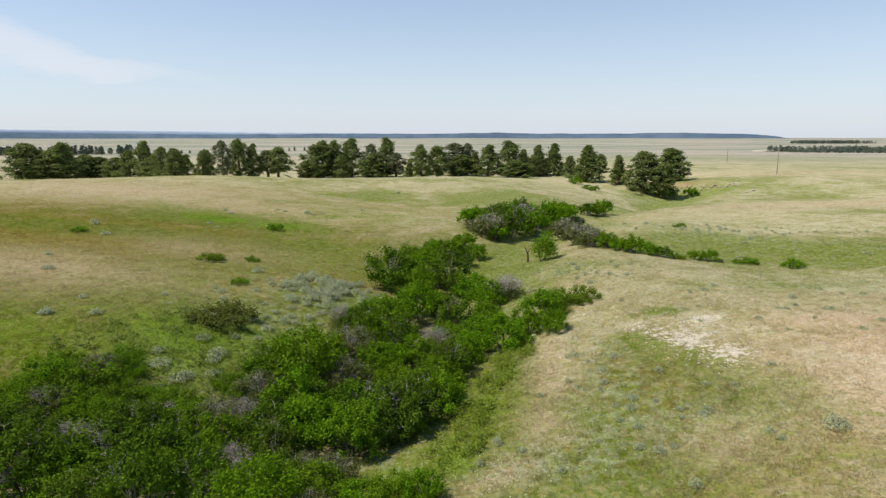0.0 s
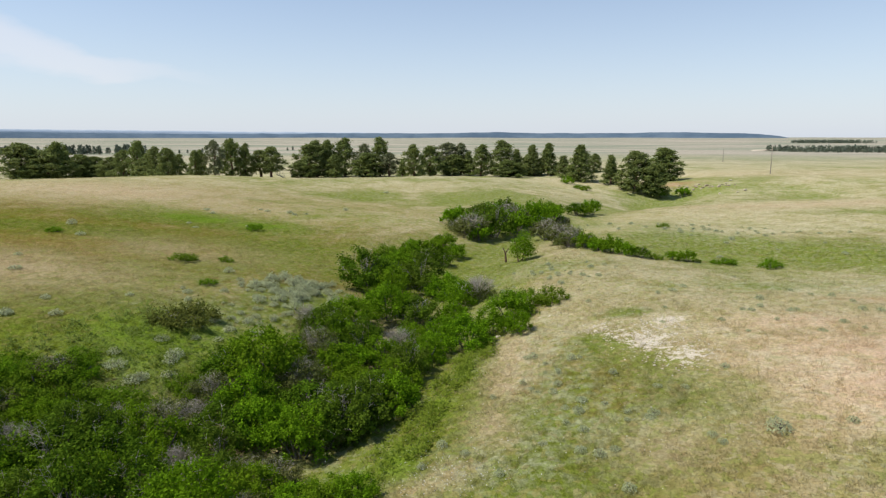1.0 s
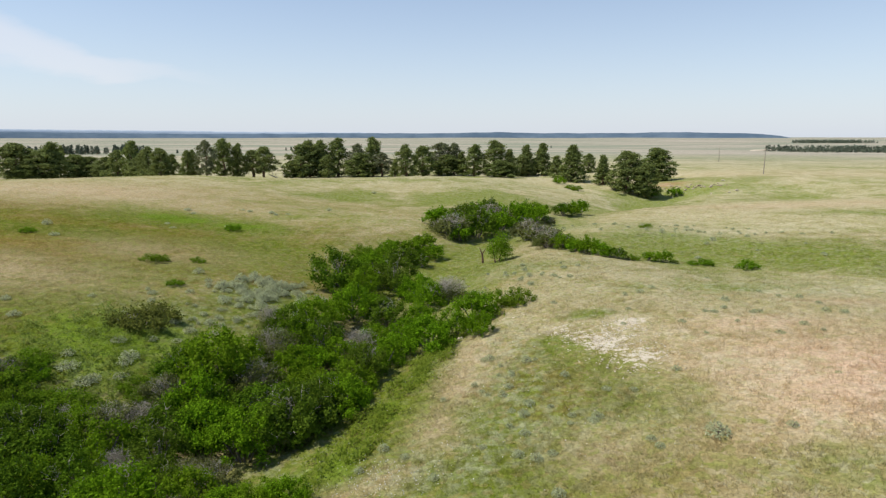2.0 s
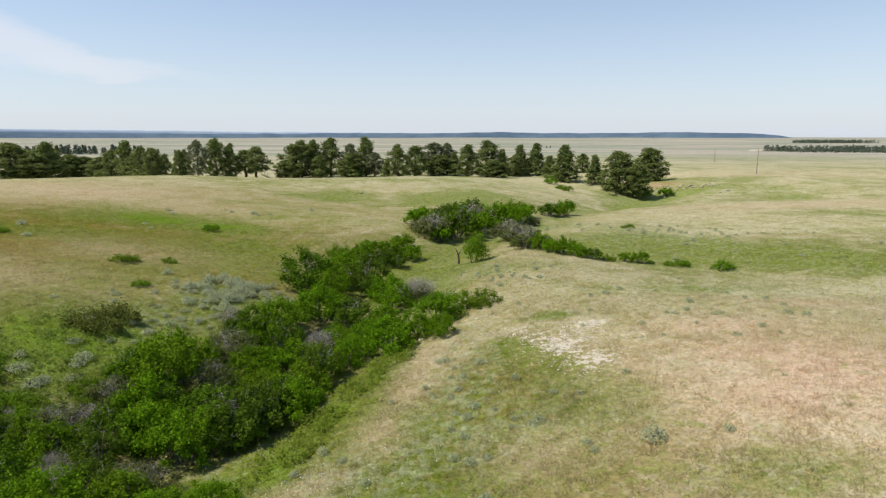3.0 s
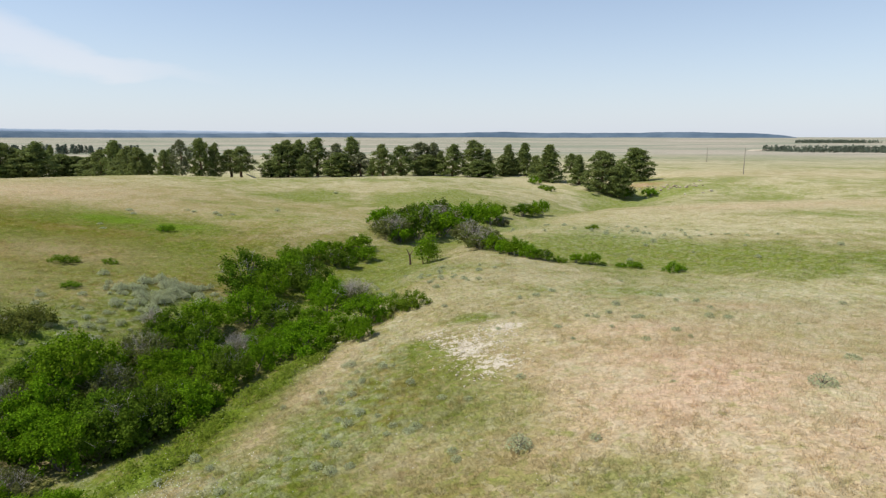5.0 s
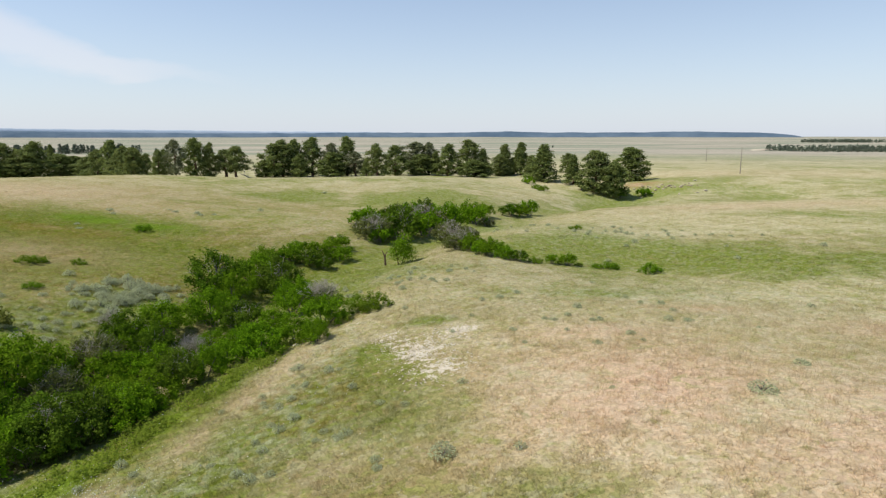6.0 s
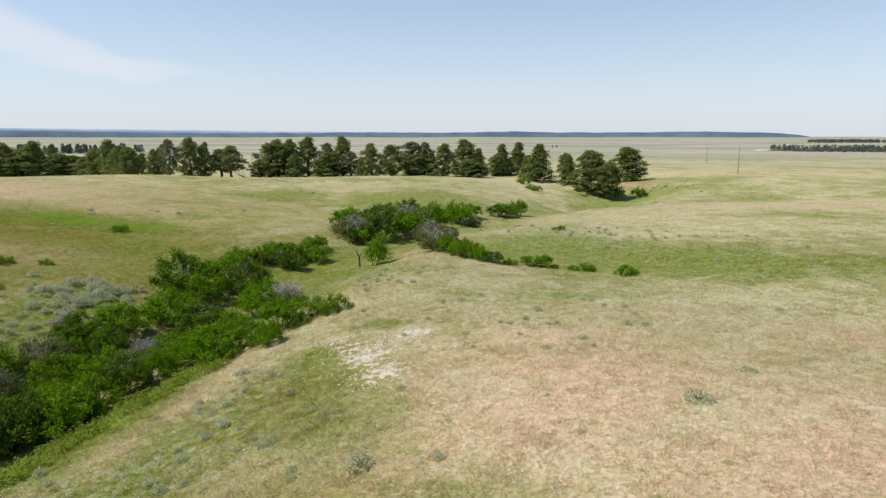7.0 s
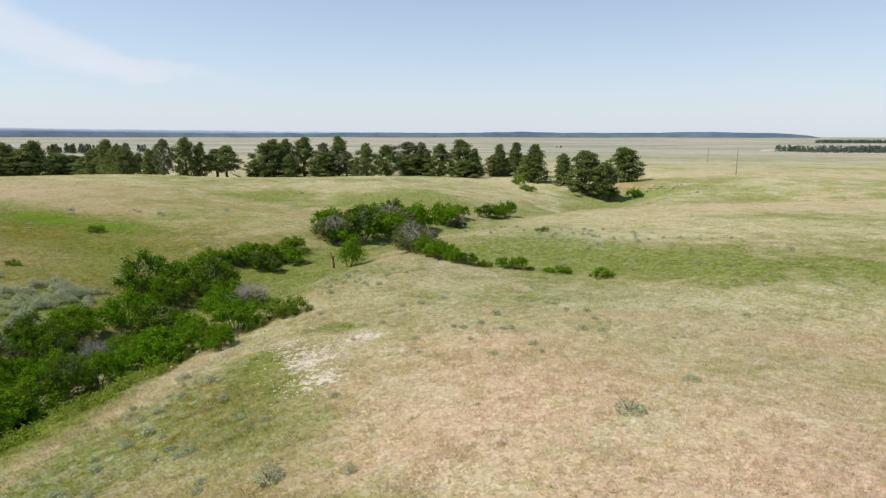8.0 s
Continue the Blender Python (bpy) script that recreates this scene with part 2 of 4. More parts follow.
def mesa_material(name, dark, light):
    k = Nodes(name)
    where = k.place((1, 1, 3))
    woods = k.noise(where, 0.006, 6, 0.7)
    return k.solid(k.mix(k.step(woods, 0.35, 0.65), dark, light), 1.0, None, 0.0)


GROUND, GRASS = ground_material(), grass_material()
LEAF_BRIGHT = leaf_material("chokecherry_leaf", (0.036, 0.095, 0.003), (0.215, 0.40, 0.012), (0.15, 0.215, 0.012), 0.3)
LEAF_DARK = leaf_material("plum_leaf", (0.029, 0.078, 0.0035), (0.135, 0.235, 0.012), (0.11, 0.15, 0.018), 0.25)
LEAF_DULL = leaf_material("dull_leaf", (0.075, 0.10, 0.02), (0.20, 0.235, 0.06), (0.16, 0.15, 0.06), 0.35)
LEAF_LOW = leaf_material("snowberry_leaf", (0.075, 0.16, 0.006), (0.20, 0.35, 0.015), (0.15, 0.19, 0.02))
LEAF_ROSE = leaf_material("rose_leaf", (0.06, 0.085, 0.012), (0.16, 0.20, 0.03), (0.15, 0.15, 0.035), 0.3)
LEAF_SAGE = leaf_material("sage_leaf", (0.32, 0.355, 0.185), (0.55, 0.585, 0.35), (0.43, 0.45, 0.25), 0.4, 0.5)
NEEDLE = leaf_material("pine_needle", (0.10, 0.13, 0.035), (0.25, 0.30, 0.085), (0.20, 0.225, 0.075), 0.3)
NEEDLE_PALE = leaf_material("pale_needle", (0.12, 0.14, 0.06), (0.24, 0.26, 0.12), (0.18, 0.19, 0.10), 0.3)
# Needles of the far trees, with haze mixed into duller, closer tones.
HAZY_NEEDLE = leaf_material("hazy_needle", (0.10, 0.125, 0.085), (0.17, 0.20, 0.13), (0.14, 0.16, 0.12), 0.1)
BARK = bark_material("pine_bark", (0.10, 0.06, 0.04), (0.30, 0.19, 0.12), 9)
STEM = bark_material("shrub_bark", (0.10, 0.085, 0.075), (0.24, 0.21, 0.19), 22)
DEAD = bark_material("weathered_twig", (0.35, 0.305, 0.25), (0.60, 0.54, 0.455), 18)
POLE = bark_material("pole_wood", (0.22, 0.19, 0.15), (0.42, 0.36, 0.29), 12)
SANDSTONE = stone_material("sandstone", (0.42, 0.355, 0.245), (0.32, 0.25, 0.165), 3.0)
PALE_ROCK = stone_material("pale_rock", (0.56, 0.48, 0.36), (0.42, 0.34, 0.25), 4.0)
CHALK_STONE = stone_material("chalk_stone", (0.64, 0.58, 0.46), (0.52, 0.44, 0.33), 6.0)
# The blue in both hills is distance haze, put into the base colours.
MESA = mesa_material("hazy_forest_mesa", (0.085, 0.125, 0.165), (0.13, 0.175, 0.215))
MESA_FAR = mesa_material("hazy_ridge", (0.36, 0.43, 0.50), (0.42, 0.48, 0.54))


# ---- the lie of the land ----
# rises and hollows: x, y, breadth, height
HILLS = [(79, 95, 45, -1.28), (-74, 104, 30, 2.44), (-14, 8, 20, -3.03), (46, 152, 20, -2.44), (-9, 61, 14, -1.74), (34, 24, 10, 1.37), (34, 64, 10, -1.75),
    (-14, 140, 20, 1.0), (-29, -40, 45, -2.1), (42, 96, 10, -1.43), (2, 32, 10, -1.01), (-9, 111, 14, -1.09), (58, 128, 14, -1.02), (-38, 212, 30,
    -0.98), (-83, 41, 45, 2.77), (34, 8, 10, 1.0), (-51, 136, 14, 1.14), (8, 153, 14, 1.1), (50, 32, 10, -0.7), (-22, 80, 10, -0.4), (106, 203, 45,
    0.42), (85, 142, 10, -2.2)]
# hollows behind the rise, where the pines stand
PINE_HOLLOWS = [(-15, 205, 28, -1.0), (38, 212, 18, -2.5), (-112, 212, 34, -3.5), (-150, 250, 34, -5.5), (-75, 200, 14, -1.5), (66, 185, 7, -2.2)]
# the draw runs from the near left up to the pines
DRAW = [(-30, 22), (-8, 29), (0, 45), (3, 62), (12, 82), (22, 98), (36, 124), (50, 143), (63, 157)]


def draw_distance(x, y):
    d = np.full(np.broadcast(x, y).shape, 1e9)
    for (ax, ay), (bx, by) in zip(DRAW, DRAW[1:]):
        vx, vy = bx - ax, by - ay
        t = np.clip(((x - ax) * vx + (y - ay) * vy) / (vx * vx + vy * vy), 0, 1)
        d = np.minimum(d, np.hypot(x - ax - t * vx, y - ay - t * vy))
    return d


def land(x, y):
    """The ground's height at places x, y."""
    x, y = np.asarray(x, float), np.asarray(y, float)
    z = np.full(np.broadcast(x, y).shape, 3.0)
    for cx, cy, s, a in HILLS + PINE_HOLLOWS:
        z = z + a * np.exp(-((x - cx) ** 2 + (y - cy) ** 2) / (2 * s * s))
    z = z - 2.37 * np.exp(-((draw_distance(x, y) / 9) ** 2))
    z = z + 0.05 * np.sin(x * 0.9 + 1.3 * np.sin(y * 0.53)) * np.sin(y * 0.8 + np.sin(x * 0.61))
    away = np.clip((np.hypot(x, y) - 260) / 500, 0, 1)
    return z + away * (1.5 * np.sin(x * 0.006 + 0.7) * np.sin(y * 0.005 + 0.4) - 2.0)


def spot(x, y, cx, cy, sx, sy, a=1.0):
    return a * np.exp(-(((x - cx) / sx) ** 2 + ((y - cy) / sy) ** 2) / 2)


def cover(x, y):
    """What grows where: shares of lush green, reddish cheatgrass, bare chalk, silver forbs, leaf litter, clay, and haze
    over the far pastures.
    """
    d = draw_distance(x, y)
    lush = 0.8 * np.exp(-((d / 6.3) ** 2)) * (1 - 0.5 * np.clip((y - 50) / 20, 0, 1))
    # the hollow on the west slope and its damp margins
    for s in ((-29.0, 77.6, 5.0, 2.8, 1.25), (-20.5, 76.8, 4.0, 2.4, 1.15), (-25, 77.2, 9, 3.4, 0.35), (-25, 100, 9, 4, 0.4), (-10, 63, 8, 6, 0.35),
              (-38, 64, 7, 2, 0.5), (-23, 41, 6, 4, 0.7), (-16, 38, 7, 5, 1.05), (-8, 48, 4, 3, 0.8), (-27, 36, 7, 5, 0.8), (-34, 34, 10, 8, 0.6), (-30, 46, 12, 5, 0.45)):
        lush = np.maximum(lush, spot(x, y, *s))
    # green strips over the knoll and along the foot of the thicket
    for s in ((14.3, 30.5, 1.8, 3.5, 0.7), (15.5, 28.3, 2.3, 2.2, 0.75), (12.0, 35.5, 1.2, 2.4, 0.6), (15.6, 41.1, 1.8, 0.9, 0.7), (20.5, 21, 1.6, 1.3, 0.7), (11, 25.5, 3.5, 2.2, 0.4),
              (0.6, 26, 1.6, 3, 1.0), (2.0, 31, 1.3, 3, 1.0), (3.9, 36, 1.1, 3, 1.0), (5.4, 40, 1.1, 2, 0.9), (3.8, 30, 1.9, 5.5, 0.75), (7.0, 26.5, 2.6, 3, 0.5), (9.5, 31, 2.4, 4, 0.3), (5.2, 23, 4, 2, 0.55), (-1.5, 24.5, 3, 2, 0.9), (29, 48, 5, 1.5, 0.3)):
        lush = np.maximum(lush, spot(x, y, *s))
    # the swale to the east and the slopes by the pines
    for s in ((45, 70, 14, 6, 0.34), (56, 62, 9, 3, 0.6), (35, 75, 7, 5, 0.35), (56, 57, 9, 4, 0.5), (62, 155, 12, 4, 0.35), (6, 116, 22, 7, 0.4),
              (86, 143, 18, 5, 0.2), (100, 150, 14, 6, 0.15), (82, 172, 12, 6, 0.2), (66, 158, 7, 3, 0.5)):
        lush = np.maximum(lush, spot(x, y, *s))
    lush = lush - spot(x, y, 40, 38, 22, 11, 0.30) - spot(x, y, 80, 120, 22, 5, 0.35) - spot(x, y, 45, 104, 14, 5, 0.3) - spot(x, y, -50, 103, 30, 14, 0.2)
    rust = np.zeros_like(lush)
    for s in ((25, 28, 6, 6, 1.0), (34, 21, 9, 7, 1.0), (25, 37, 4, 1.6, 0.85), (5.0, 28, 1.0, 2.2, 0.6), (6.0, 33, 0.9, 2.6, 0.75), (6.9, 38, 0.9, 2.4, 0.75), (3.0, 24, 1.0, 1.2, 0.5), (12, 24, 2, 2, 0.5), (-50, 96, 16, 9, 0.55), (72, 116, 26, 6, 0.5), (115, 182, 40, 12, 0.35),
              (33.6, 43, 3.5, 1.2, 0.6), (45, 38.5, 6, 2.4, 0.7), (-33, 48, 9, 5, 0.6), (-24, 60, 7, 4, 0.4), (1.5, 23.2, 1.6, 0.8, 0.5)):
        rust = np.maximum(rust, spot(x, y, *s))
    chalk = np.zeros_like(lush)
    for s in ((14.9, 35.9, 1.7, 2.1, 0.95), (17.2, 38.9, 1.1, 1.0, 1.0), (12.6, 38.9, 0.7, 0.8, 0.75), (13.6, 37.4, 1.5, 1.2, 0.8), (16.3, 33.0, 1.6, 1.6, 0.9), (10.2, 43.0, 1.4, 0.6, 0.7), (10.0, 39.0, 0.9, 1.4, 0.5)):
        chalk = np.maximum(chalk, spot(x, y, *s))
    umber = np.zeros_like(lush)
    for s in ((-36, 60, 36, 22, 1.0), (-30, 36, 18, 14, 1.0), (3.5, 28, 4, 9, 0.9), (9, 23, 7, 5, 0.85), (11, 30, 5, 8, 0.8), (-20, 96, 40, 22, 0.45), (45, 68, 16, 9, 0.3)):
        umber = np.maximum(umber, spot(x, y, *s))
    silver = np.zeros_like(lush)
    for s in ((-11, 50, 4, 3.4, 0.5), (-14, 43, 4, 3, 0.5), (14, 59, 4, 3.5, 0.9), (19, 60, 5, 3, 0.8), (8.5, 31.5, 1.8, 2.4, 0.95), (5.7, 24.3, 2.4, 1.8, 1.0), (9, 27, 3, 2.5, 0.7), (9.3, 38, 1.8, 4, 0.85),
              (40, 82, 9, 5, 0.8), (30, 92, 14, 6, 0.5), (32, 48, 14, 5, 0.8), (24, 54, 8, 4, 0.7), (-17, 35, 3, 2.5, 0.5)):
        silver = np.maximum(silver, spot(x, y, *s))
    litter = np.exp(-((d / 4.4) ** 4)) * np.clip((54 - y) / 8, 0, 1)
    clay = np.maximum(spot(x, y, 65, 168, 4, 1.8, 0.8), spot(x, y, 60, 171, 2.5, 1.5, 0.8))
    # Share of distance haze that is blended into the ground's colour.
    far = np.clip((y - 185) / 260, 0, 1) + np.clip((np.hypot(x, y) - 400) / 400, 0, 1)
    return {"lush": lush, "rust": rust, "umber": umber, "chalk": chalk, "silver": silver, "clay": clay, "litter": litter, "far": np.clip(far, 0, 0.9)}


def quick_mesh(name, verts, faces):
    """A mesh from arrays of corners and of triangles or quads."""
    me = bpy.data.meshes.new(name)
    n, m = len(verts), len(faces)
    side = faces.shape[1]
    me.vertices.add(n)
    me.vertices.foreach_set("co", np.ascontiguousarray(verts, np.float32).ravel())
    me.loops.add(m * side)
    me.loops.foreach_set("vertex_index", np.ascontiguousarray(faces, np.int32).ravel())
    me.polygons.add(m)
    me.polygons.foreach_set("loop_start", np.arange(m, dtype=np.int32) * side)
    me.update(calc_edges=True)
    return me


def give_fields(me, fields):
    for name, values in fields.items():
        att = me.attributes.new(name, "FLOAT", "POINT")
        att.data.foreach_set("value", np.ascontiguousarray(values, np.float32).ravel())


def reach(start, first, growth, end):
    """Steps that widen from start out to end."""
    places, step = [], first
    while start < end:
        step *= growth
        start = min(start + step, end)
        places.append(start)
    return places


def build_ground():
    xs = np.arange(-45, 62, 0.6)
    xs = np.concatenate([-np.array(reach(45, 0.6, 1.06, 4900))[::-1], xs, np.array(reach(xs[-1], 0.6, 1.06, 4900))])
    ys = np.concatenate([-np.array(reach(-8, 1.0, 1.2, 1500))[::-1], np.arange(10, 72, 0.6), np.arange(72, 190, 1.2)])
    ys = np.concatenate([ys, np.array(reach(ys[-1], 1.2, 1.05, 4900))])
    gx, gy = np.meshgrid(xs, ys)
    z = land(gx, gy)
    rng = np.random.default_rng(4)
    near = np.clip(1 - np.hypot(gx - 10, gy - 50) / 200, 0, 1)
    z = z + rng.normal(0, 0.035, z.shape) * near
    verts = np.stack([gx, gy, z], -1).reshape(-1, 3)
    w = len(xs)
    i = (np.arange(len(ys) - 1)[:, None] * w + np.arange(w - 1)[None]).ravel()
    me = quick_mesh("ground", verts, np.stack([i, i + 1, i + w + 1, i + w], -1))
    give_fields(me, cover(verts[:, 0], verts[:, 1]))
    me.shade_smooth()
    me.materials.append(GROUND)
    tagged(new("ground", me), "rolling mixed-grass prairie of cured straw and green growth", "ground", kind="structure")


build_ground()


def build_mesa(name, label, reach_m, deep, material, tops, seed):
    """A long wooded table hill on the horizon; tops: bearing in degrees east of north and height."""
    rng = np.random.default_rng(seed)
    bearings = np.linspace(tops[0][0], tops[-1][0], 260)
    crest = np.interp(bearings, [b for b, h in tops], [h for b, h in tops])
    crest = crest + np.where(crest > 4, np.convolve(rng.normal(0, 1.3, 264), np.ones(5) / 3, "valid"), 0)
    rings = ((0, -2.0, 0), (deep * 0.15, 0.75, 0.5), (deep * 0.3, 1.0, 1), (deep, 0.9, 1), (deep * 1.3, -0.3, 0))
    verts = []
    for off, part_of, rough in rings:
        for b, h in zip(bearings, crest):
            r = reach_m + off
            verts.append((r * math.sin(radians(b)), r * math.cos(radians(b)), h * part_of if part_of > 0 else part_of - 2))
    n = len(bearings)
    i = (np.arange(len(rings) - 1)[:, None] * n + np.arange(n - 1)[None]).ravel()
    me = quick_mesh(name, np.array(verts), np.stack([i, i + 1, i + n + 1, i + n], -1))
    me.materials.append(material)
    tagged(new(name, me), label, "hills", kind="structure")


build_mesa("backdrop", "long dark pine-wooded mesa on the horizon, blue haze in its colour", 4100, 300, MESA,
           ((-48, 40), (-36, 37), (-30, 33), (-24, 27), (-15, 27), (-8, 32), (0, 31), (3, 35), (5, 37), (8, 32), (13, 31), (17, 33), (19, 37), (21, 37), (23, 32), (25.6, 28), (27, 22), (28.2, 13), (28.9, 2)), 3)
build_mesa("backdrop_far", "ridge far behind the mesa, coloured pale blue for haze", 4550, 100, MESA_FAR,
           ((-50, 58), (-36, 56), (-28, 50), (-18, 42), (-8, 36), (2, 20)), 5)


# ---- helpers for things ----
def part(name, me, material, parent, label=""):
    ob = new(name, me)
    if material is not None and not me.materials:
        me.materials.append(material)
    ob.parent = parent
    return tagged(ob, label) if label else ob


def thing(name, label, category, group=""):
    return tagged(new(name), label, category, group)


def tube(points, radii, sides=6):
    """A tapered tube along points, as corners and quads."""
    points = [Vector(p) for p in points]
    verts, faces = [], []
    for i, (p, r) in enumerate(zip(points, radii)):
        way = (points[min(i + 1, len(points) - 1)] - points[max(i - 1, 0)]).normalized()
        a = way.orthogonal().normalized()
        b = way.cross(a)
        for s in range(sides):
            ang = 2 * math.pi * s / sides
            verts.append(p + r * (math.cos(ang) * a + math.sin(ang) * b))
    for i in range(len(points) - 1):
        for s in range(sides):
            u = (s + 1) % sides
            faces.append((i * sides + s, i * sides + u, (i + 1) * sides + u, (i + 1) * sides + s))
    return verts, faces


def tube_mesh(name, tubes):
    verts, faces = [], []
    for v, f in tubes:
        base = len(verts)
        verts += v
        faces += [tuple(k + base for k in q) for q in f]
    me = bpy.data.meshes.new(name)
    me.from_pydata(verts, [], faces)
    me.shade_smooth()
    return me


def unit(v):
    return v / np.maximum(np.linalg.norm(v, axis=-1, keepdims=True), 1e-9)


def leaves(rng, at, out, length, width):
    """Folded leaf blades at places, each facing roughly along out: arrays of corners and triangles."""
    n = len(at)
    up = unit(unit(out) + rng.normal(0, 0.55, (n, 3)))
    way = unit(np.cross(up, rng.normal(0, 1, (n, 3))) + 0.25 * unit(out))
    side = unit(np.cross(way, up))
    ln = length * rng.uniform(0.7, 1.3, (n, 1))
    wd = width * rng.uniform(0.7, 1.3, (n, 1))
    a = at
    b = at + way * ln * 0.5 + side * wd * 0.5 + up * wd * 0.2
    c = at + way * ln
    d = at + way * ln * 0.5 - side * wd * 0.5 + up * wd * 0.2
    verts = np.stack([a, b, c, d], 1).reshape(-1, 3)
    i = np.arange(n) * 4
    return verts, np.concatenate([np.stack([i, i + 1, i + 2], -1), np.stack([i, i + 2, i + 3], -1)])


def twigs(rng, count, spread, tall, thin, start=0.0):
    """Bare forking twigs, rising from the middle and fanning out."""
    tubes = []
    for _ in range(count):
        ang, lean = rng.uniform(0, 2 * math.pi), rng.uniform(0.15, 1.0)
        p = Vector((rng.uniform(-0.2, 0.2) * spread, rng.uniform(-0.2, 0.2) * spread, start))
        tip = Vector((math.cos(ang) * lean * spread, math.sin(ang) * lean * spread, tall * rng.uniform(0.75, 1.08) * (1.05 - 0.4 * lean * lean)))
        mid = p.lerp(tip, 0.5) + Vector((rng.uniform(-0.1, 0.1) * spread, rng.uniform(-0.1, 0.1) * spread, 0.12 * tall))
        tubes.append(tube([p, mid, tip], [thin, thin * 0.7, thin * 0.25], 3))
        for _ in range(5):
            f = rng.uniform(0.2, 0.97)
            q = mid.lerp(tip, f)
            e = q + Vector((rng.uniform(-1, 1), rng.uniform(-1, 1), rng.uniform(-0.1, 0.9))) * 0.22 * spread
            tubes.append(tube([q, e], [thin * 0.55, thin * 0.2], 3))
    return tubes


def heart():
    """The dense inner foliage of a clump."""
    bm = bmesh.new()
    bmesh.ops.create_icosphere(bm, subdivisions=1, radius=1)
    v = np.array([p.co[:] for p in bm.verts])
    f = np.array([[p.index for p in q.verts] for q in bm.faces])
    bm.free()
    return v, f


HEART_V, HEART_F = heart()


def shrub(name, label, seed, leaf, clumps, per_clump, tall, bare=0, spray=(0.06, 0.048), group="thicket of shrubs in the draw"):
    """A many-stemmed shrub of radius 1: stems from the root crown, and a crown of leaf sprays in uneven clumps."""
    rng = np.random.default_rng(seed)
    top = thing(name, label, "shrub", group)
    centres, sizes = [], []
    for i in range(clumps):
        ang, rad = i * 2.4 + rng.uniform(-0.6, 0.6), 0.86 * math.sqrt((i + 0.5) / clumps)
        size = rng.uniform(0.13, 0.31)
        lift = tall * (0.88 - 0.42 * rad * rad) * rng.uniform(0.5, 1.14) - size * 0.5
        centres.append((rad * math.cos(ang), rad * math.sin(ang), max(lift, 0.12)))
        sizes.append(size)
    centres = np.array(centres)
    allv, allf, count = [], [], 0
    for c, r in zip(centres, sizes):
        n = int(per_clump * (r / 0.24) ** 2)
        # leafy shoots that fan out of the clump, mostly up and outward
        shoots = unit(rng.normal(0, 1, (11, 3)) + np.array([c[0] * 0.5, c[1] * 0.5, 0.55]))
        pick = rng.integers(11, size=n)
        along = rng.uniform(0.15, 1.0, (n, 1)) ** 0.7 * rng.uniform(0.75, 1.45, 11)[pick][:, None]
        at = c + shoots[pick] * r * along + rng.normal(0, 0.21, (n, 3)) * r
        at[:, 2] = np.maximum(at[:, 2], 0.04)
        v, f = leaves(rng, at, shoots[pick] + np.array([0, 0, 0.35]), *spray)
        allv.append(v), allf.append(f + count)
        count += len(v)
        v = c + HEART_V * r * 0.4 * np.array([1, 1, 0.85]) * rng.uniform(0.85, 1.12, (len(HEART_V), 1))
        v[:, 2] = np.maximum(v[:, 2], 0.02)
        allv.append(v), allf.append(HEART_F + count)
        count += len(v)
    me = quick_mesh("crown", np.concatenate(allv), np.concatenate(allf))
    part("crown", me, leaf, top)
    for i in range(5):
        c = Vector(centres[i * len(centres) // 5])
        root = Vector((c.x * 0.15, c.y * 0.15, -0.12))
        mid = root.lerp(c, 0.5) + Vector((0, 0, 0.08))
        part("stem", tube_mesh("stem", [tube([root, mid, c], [0.035, 0.026, 0.012], 5)]), STEM, top)
    if bare:
        part("deadwood", tube_mesh("deadwood", twigs(rng, bare * 2, 0.9, tall * 0.96, 0.007 if spray[0] < 0.09 else 0.013)), DEAD, top, "bare grey twigs")
    return top


def bare_shrub(seed):
    rng = np.random.default_rng(seed)
    top = thing("dead_shrub", "leafless grey shrub of dense fine twigs in the thicket", "shrub", "thicket of shrubs in the draw")
    part("branch_tangle", tube_mesh("branch_tangle", twigs(rng, 120, 0.95, 1.05, 0.0085)), DEAD, top)
    at = unit(rng.normal(0, 1, (2400, 3)) + np.array([0, 0, 0.6])) * rng.uniform(0.35, 0.88, (2400, 1))
    at[:, 2] = np.abs(at[:, 2]) * 0.9 + 0.05
    v, f = leaves(rng, at, unit(at), 0.07, 0.045)
    part("foliage", quick_mesh("foliage", v, f), LEAF_DULL, top, "a few dull green leaves")
    return top


SHRUB_KINDS = {
    0: [shrub("chokecherry_shrub", "bright green leafy chokecherry shrub in the draw", s, LEAF_BRIGHT, 36, 150, 1.3, spray=(0.064, 0.05)) for s in (11, 12, 13)],
    1: [shrub("plum_shrub", "dark green dense wild plum shrub in the draw", s, LEAF_DARK, 40, 145, 1.4, 6, (0.064, 0.05)) for s in (21, 22)],
    2: [shrub("dying_shrub", "half-dead shrub, dull leaves among grey twigs", 31, LEAF_DULL, 32, 110, 1.15, 40), bare_shrub(32)],
    4: [shrub("rose_thicket", "low dark reddish-green rose thicket on the grassy slope", 43, LEAF_ROSE, 40, 110, 0.4, 3, group="slope bushes")],
    3: [shrub("snowberry_bush", "low spreading green bush on the grassy slope", s, LEAF_LOW, 26, 120, 0.75) for s in (41, 42)],
}
# lighter plants of the same kinds, for the upper draw
SHRUB_KINDS[10] = [shrub("chokecherry_shrub", "bright green leafy chokecherry shrub in the upper draw", s, LEAF_BRIGHT, 36, 66, 1.3, spray=(0.105, 0.08)) for s in (14, 15)]
SHRUB_KINDS[11] = [shrub("plum_shrub", "dark green dense wild plum shrub in the upper draw", 23, LEAF_DARK, 38, 66, 1.4, 6, (0.105, 0.08))]
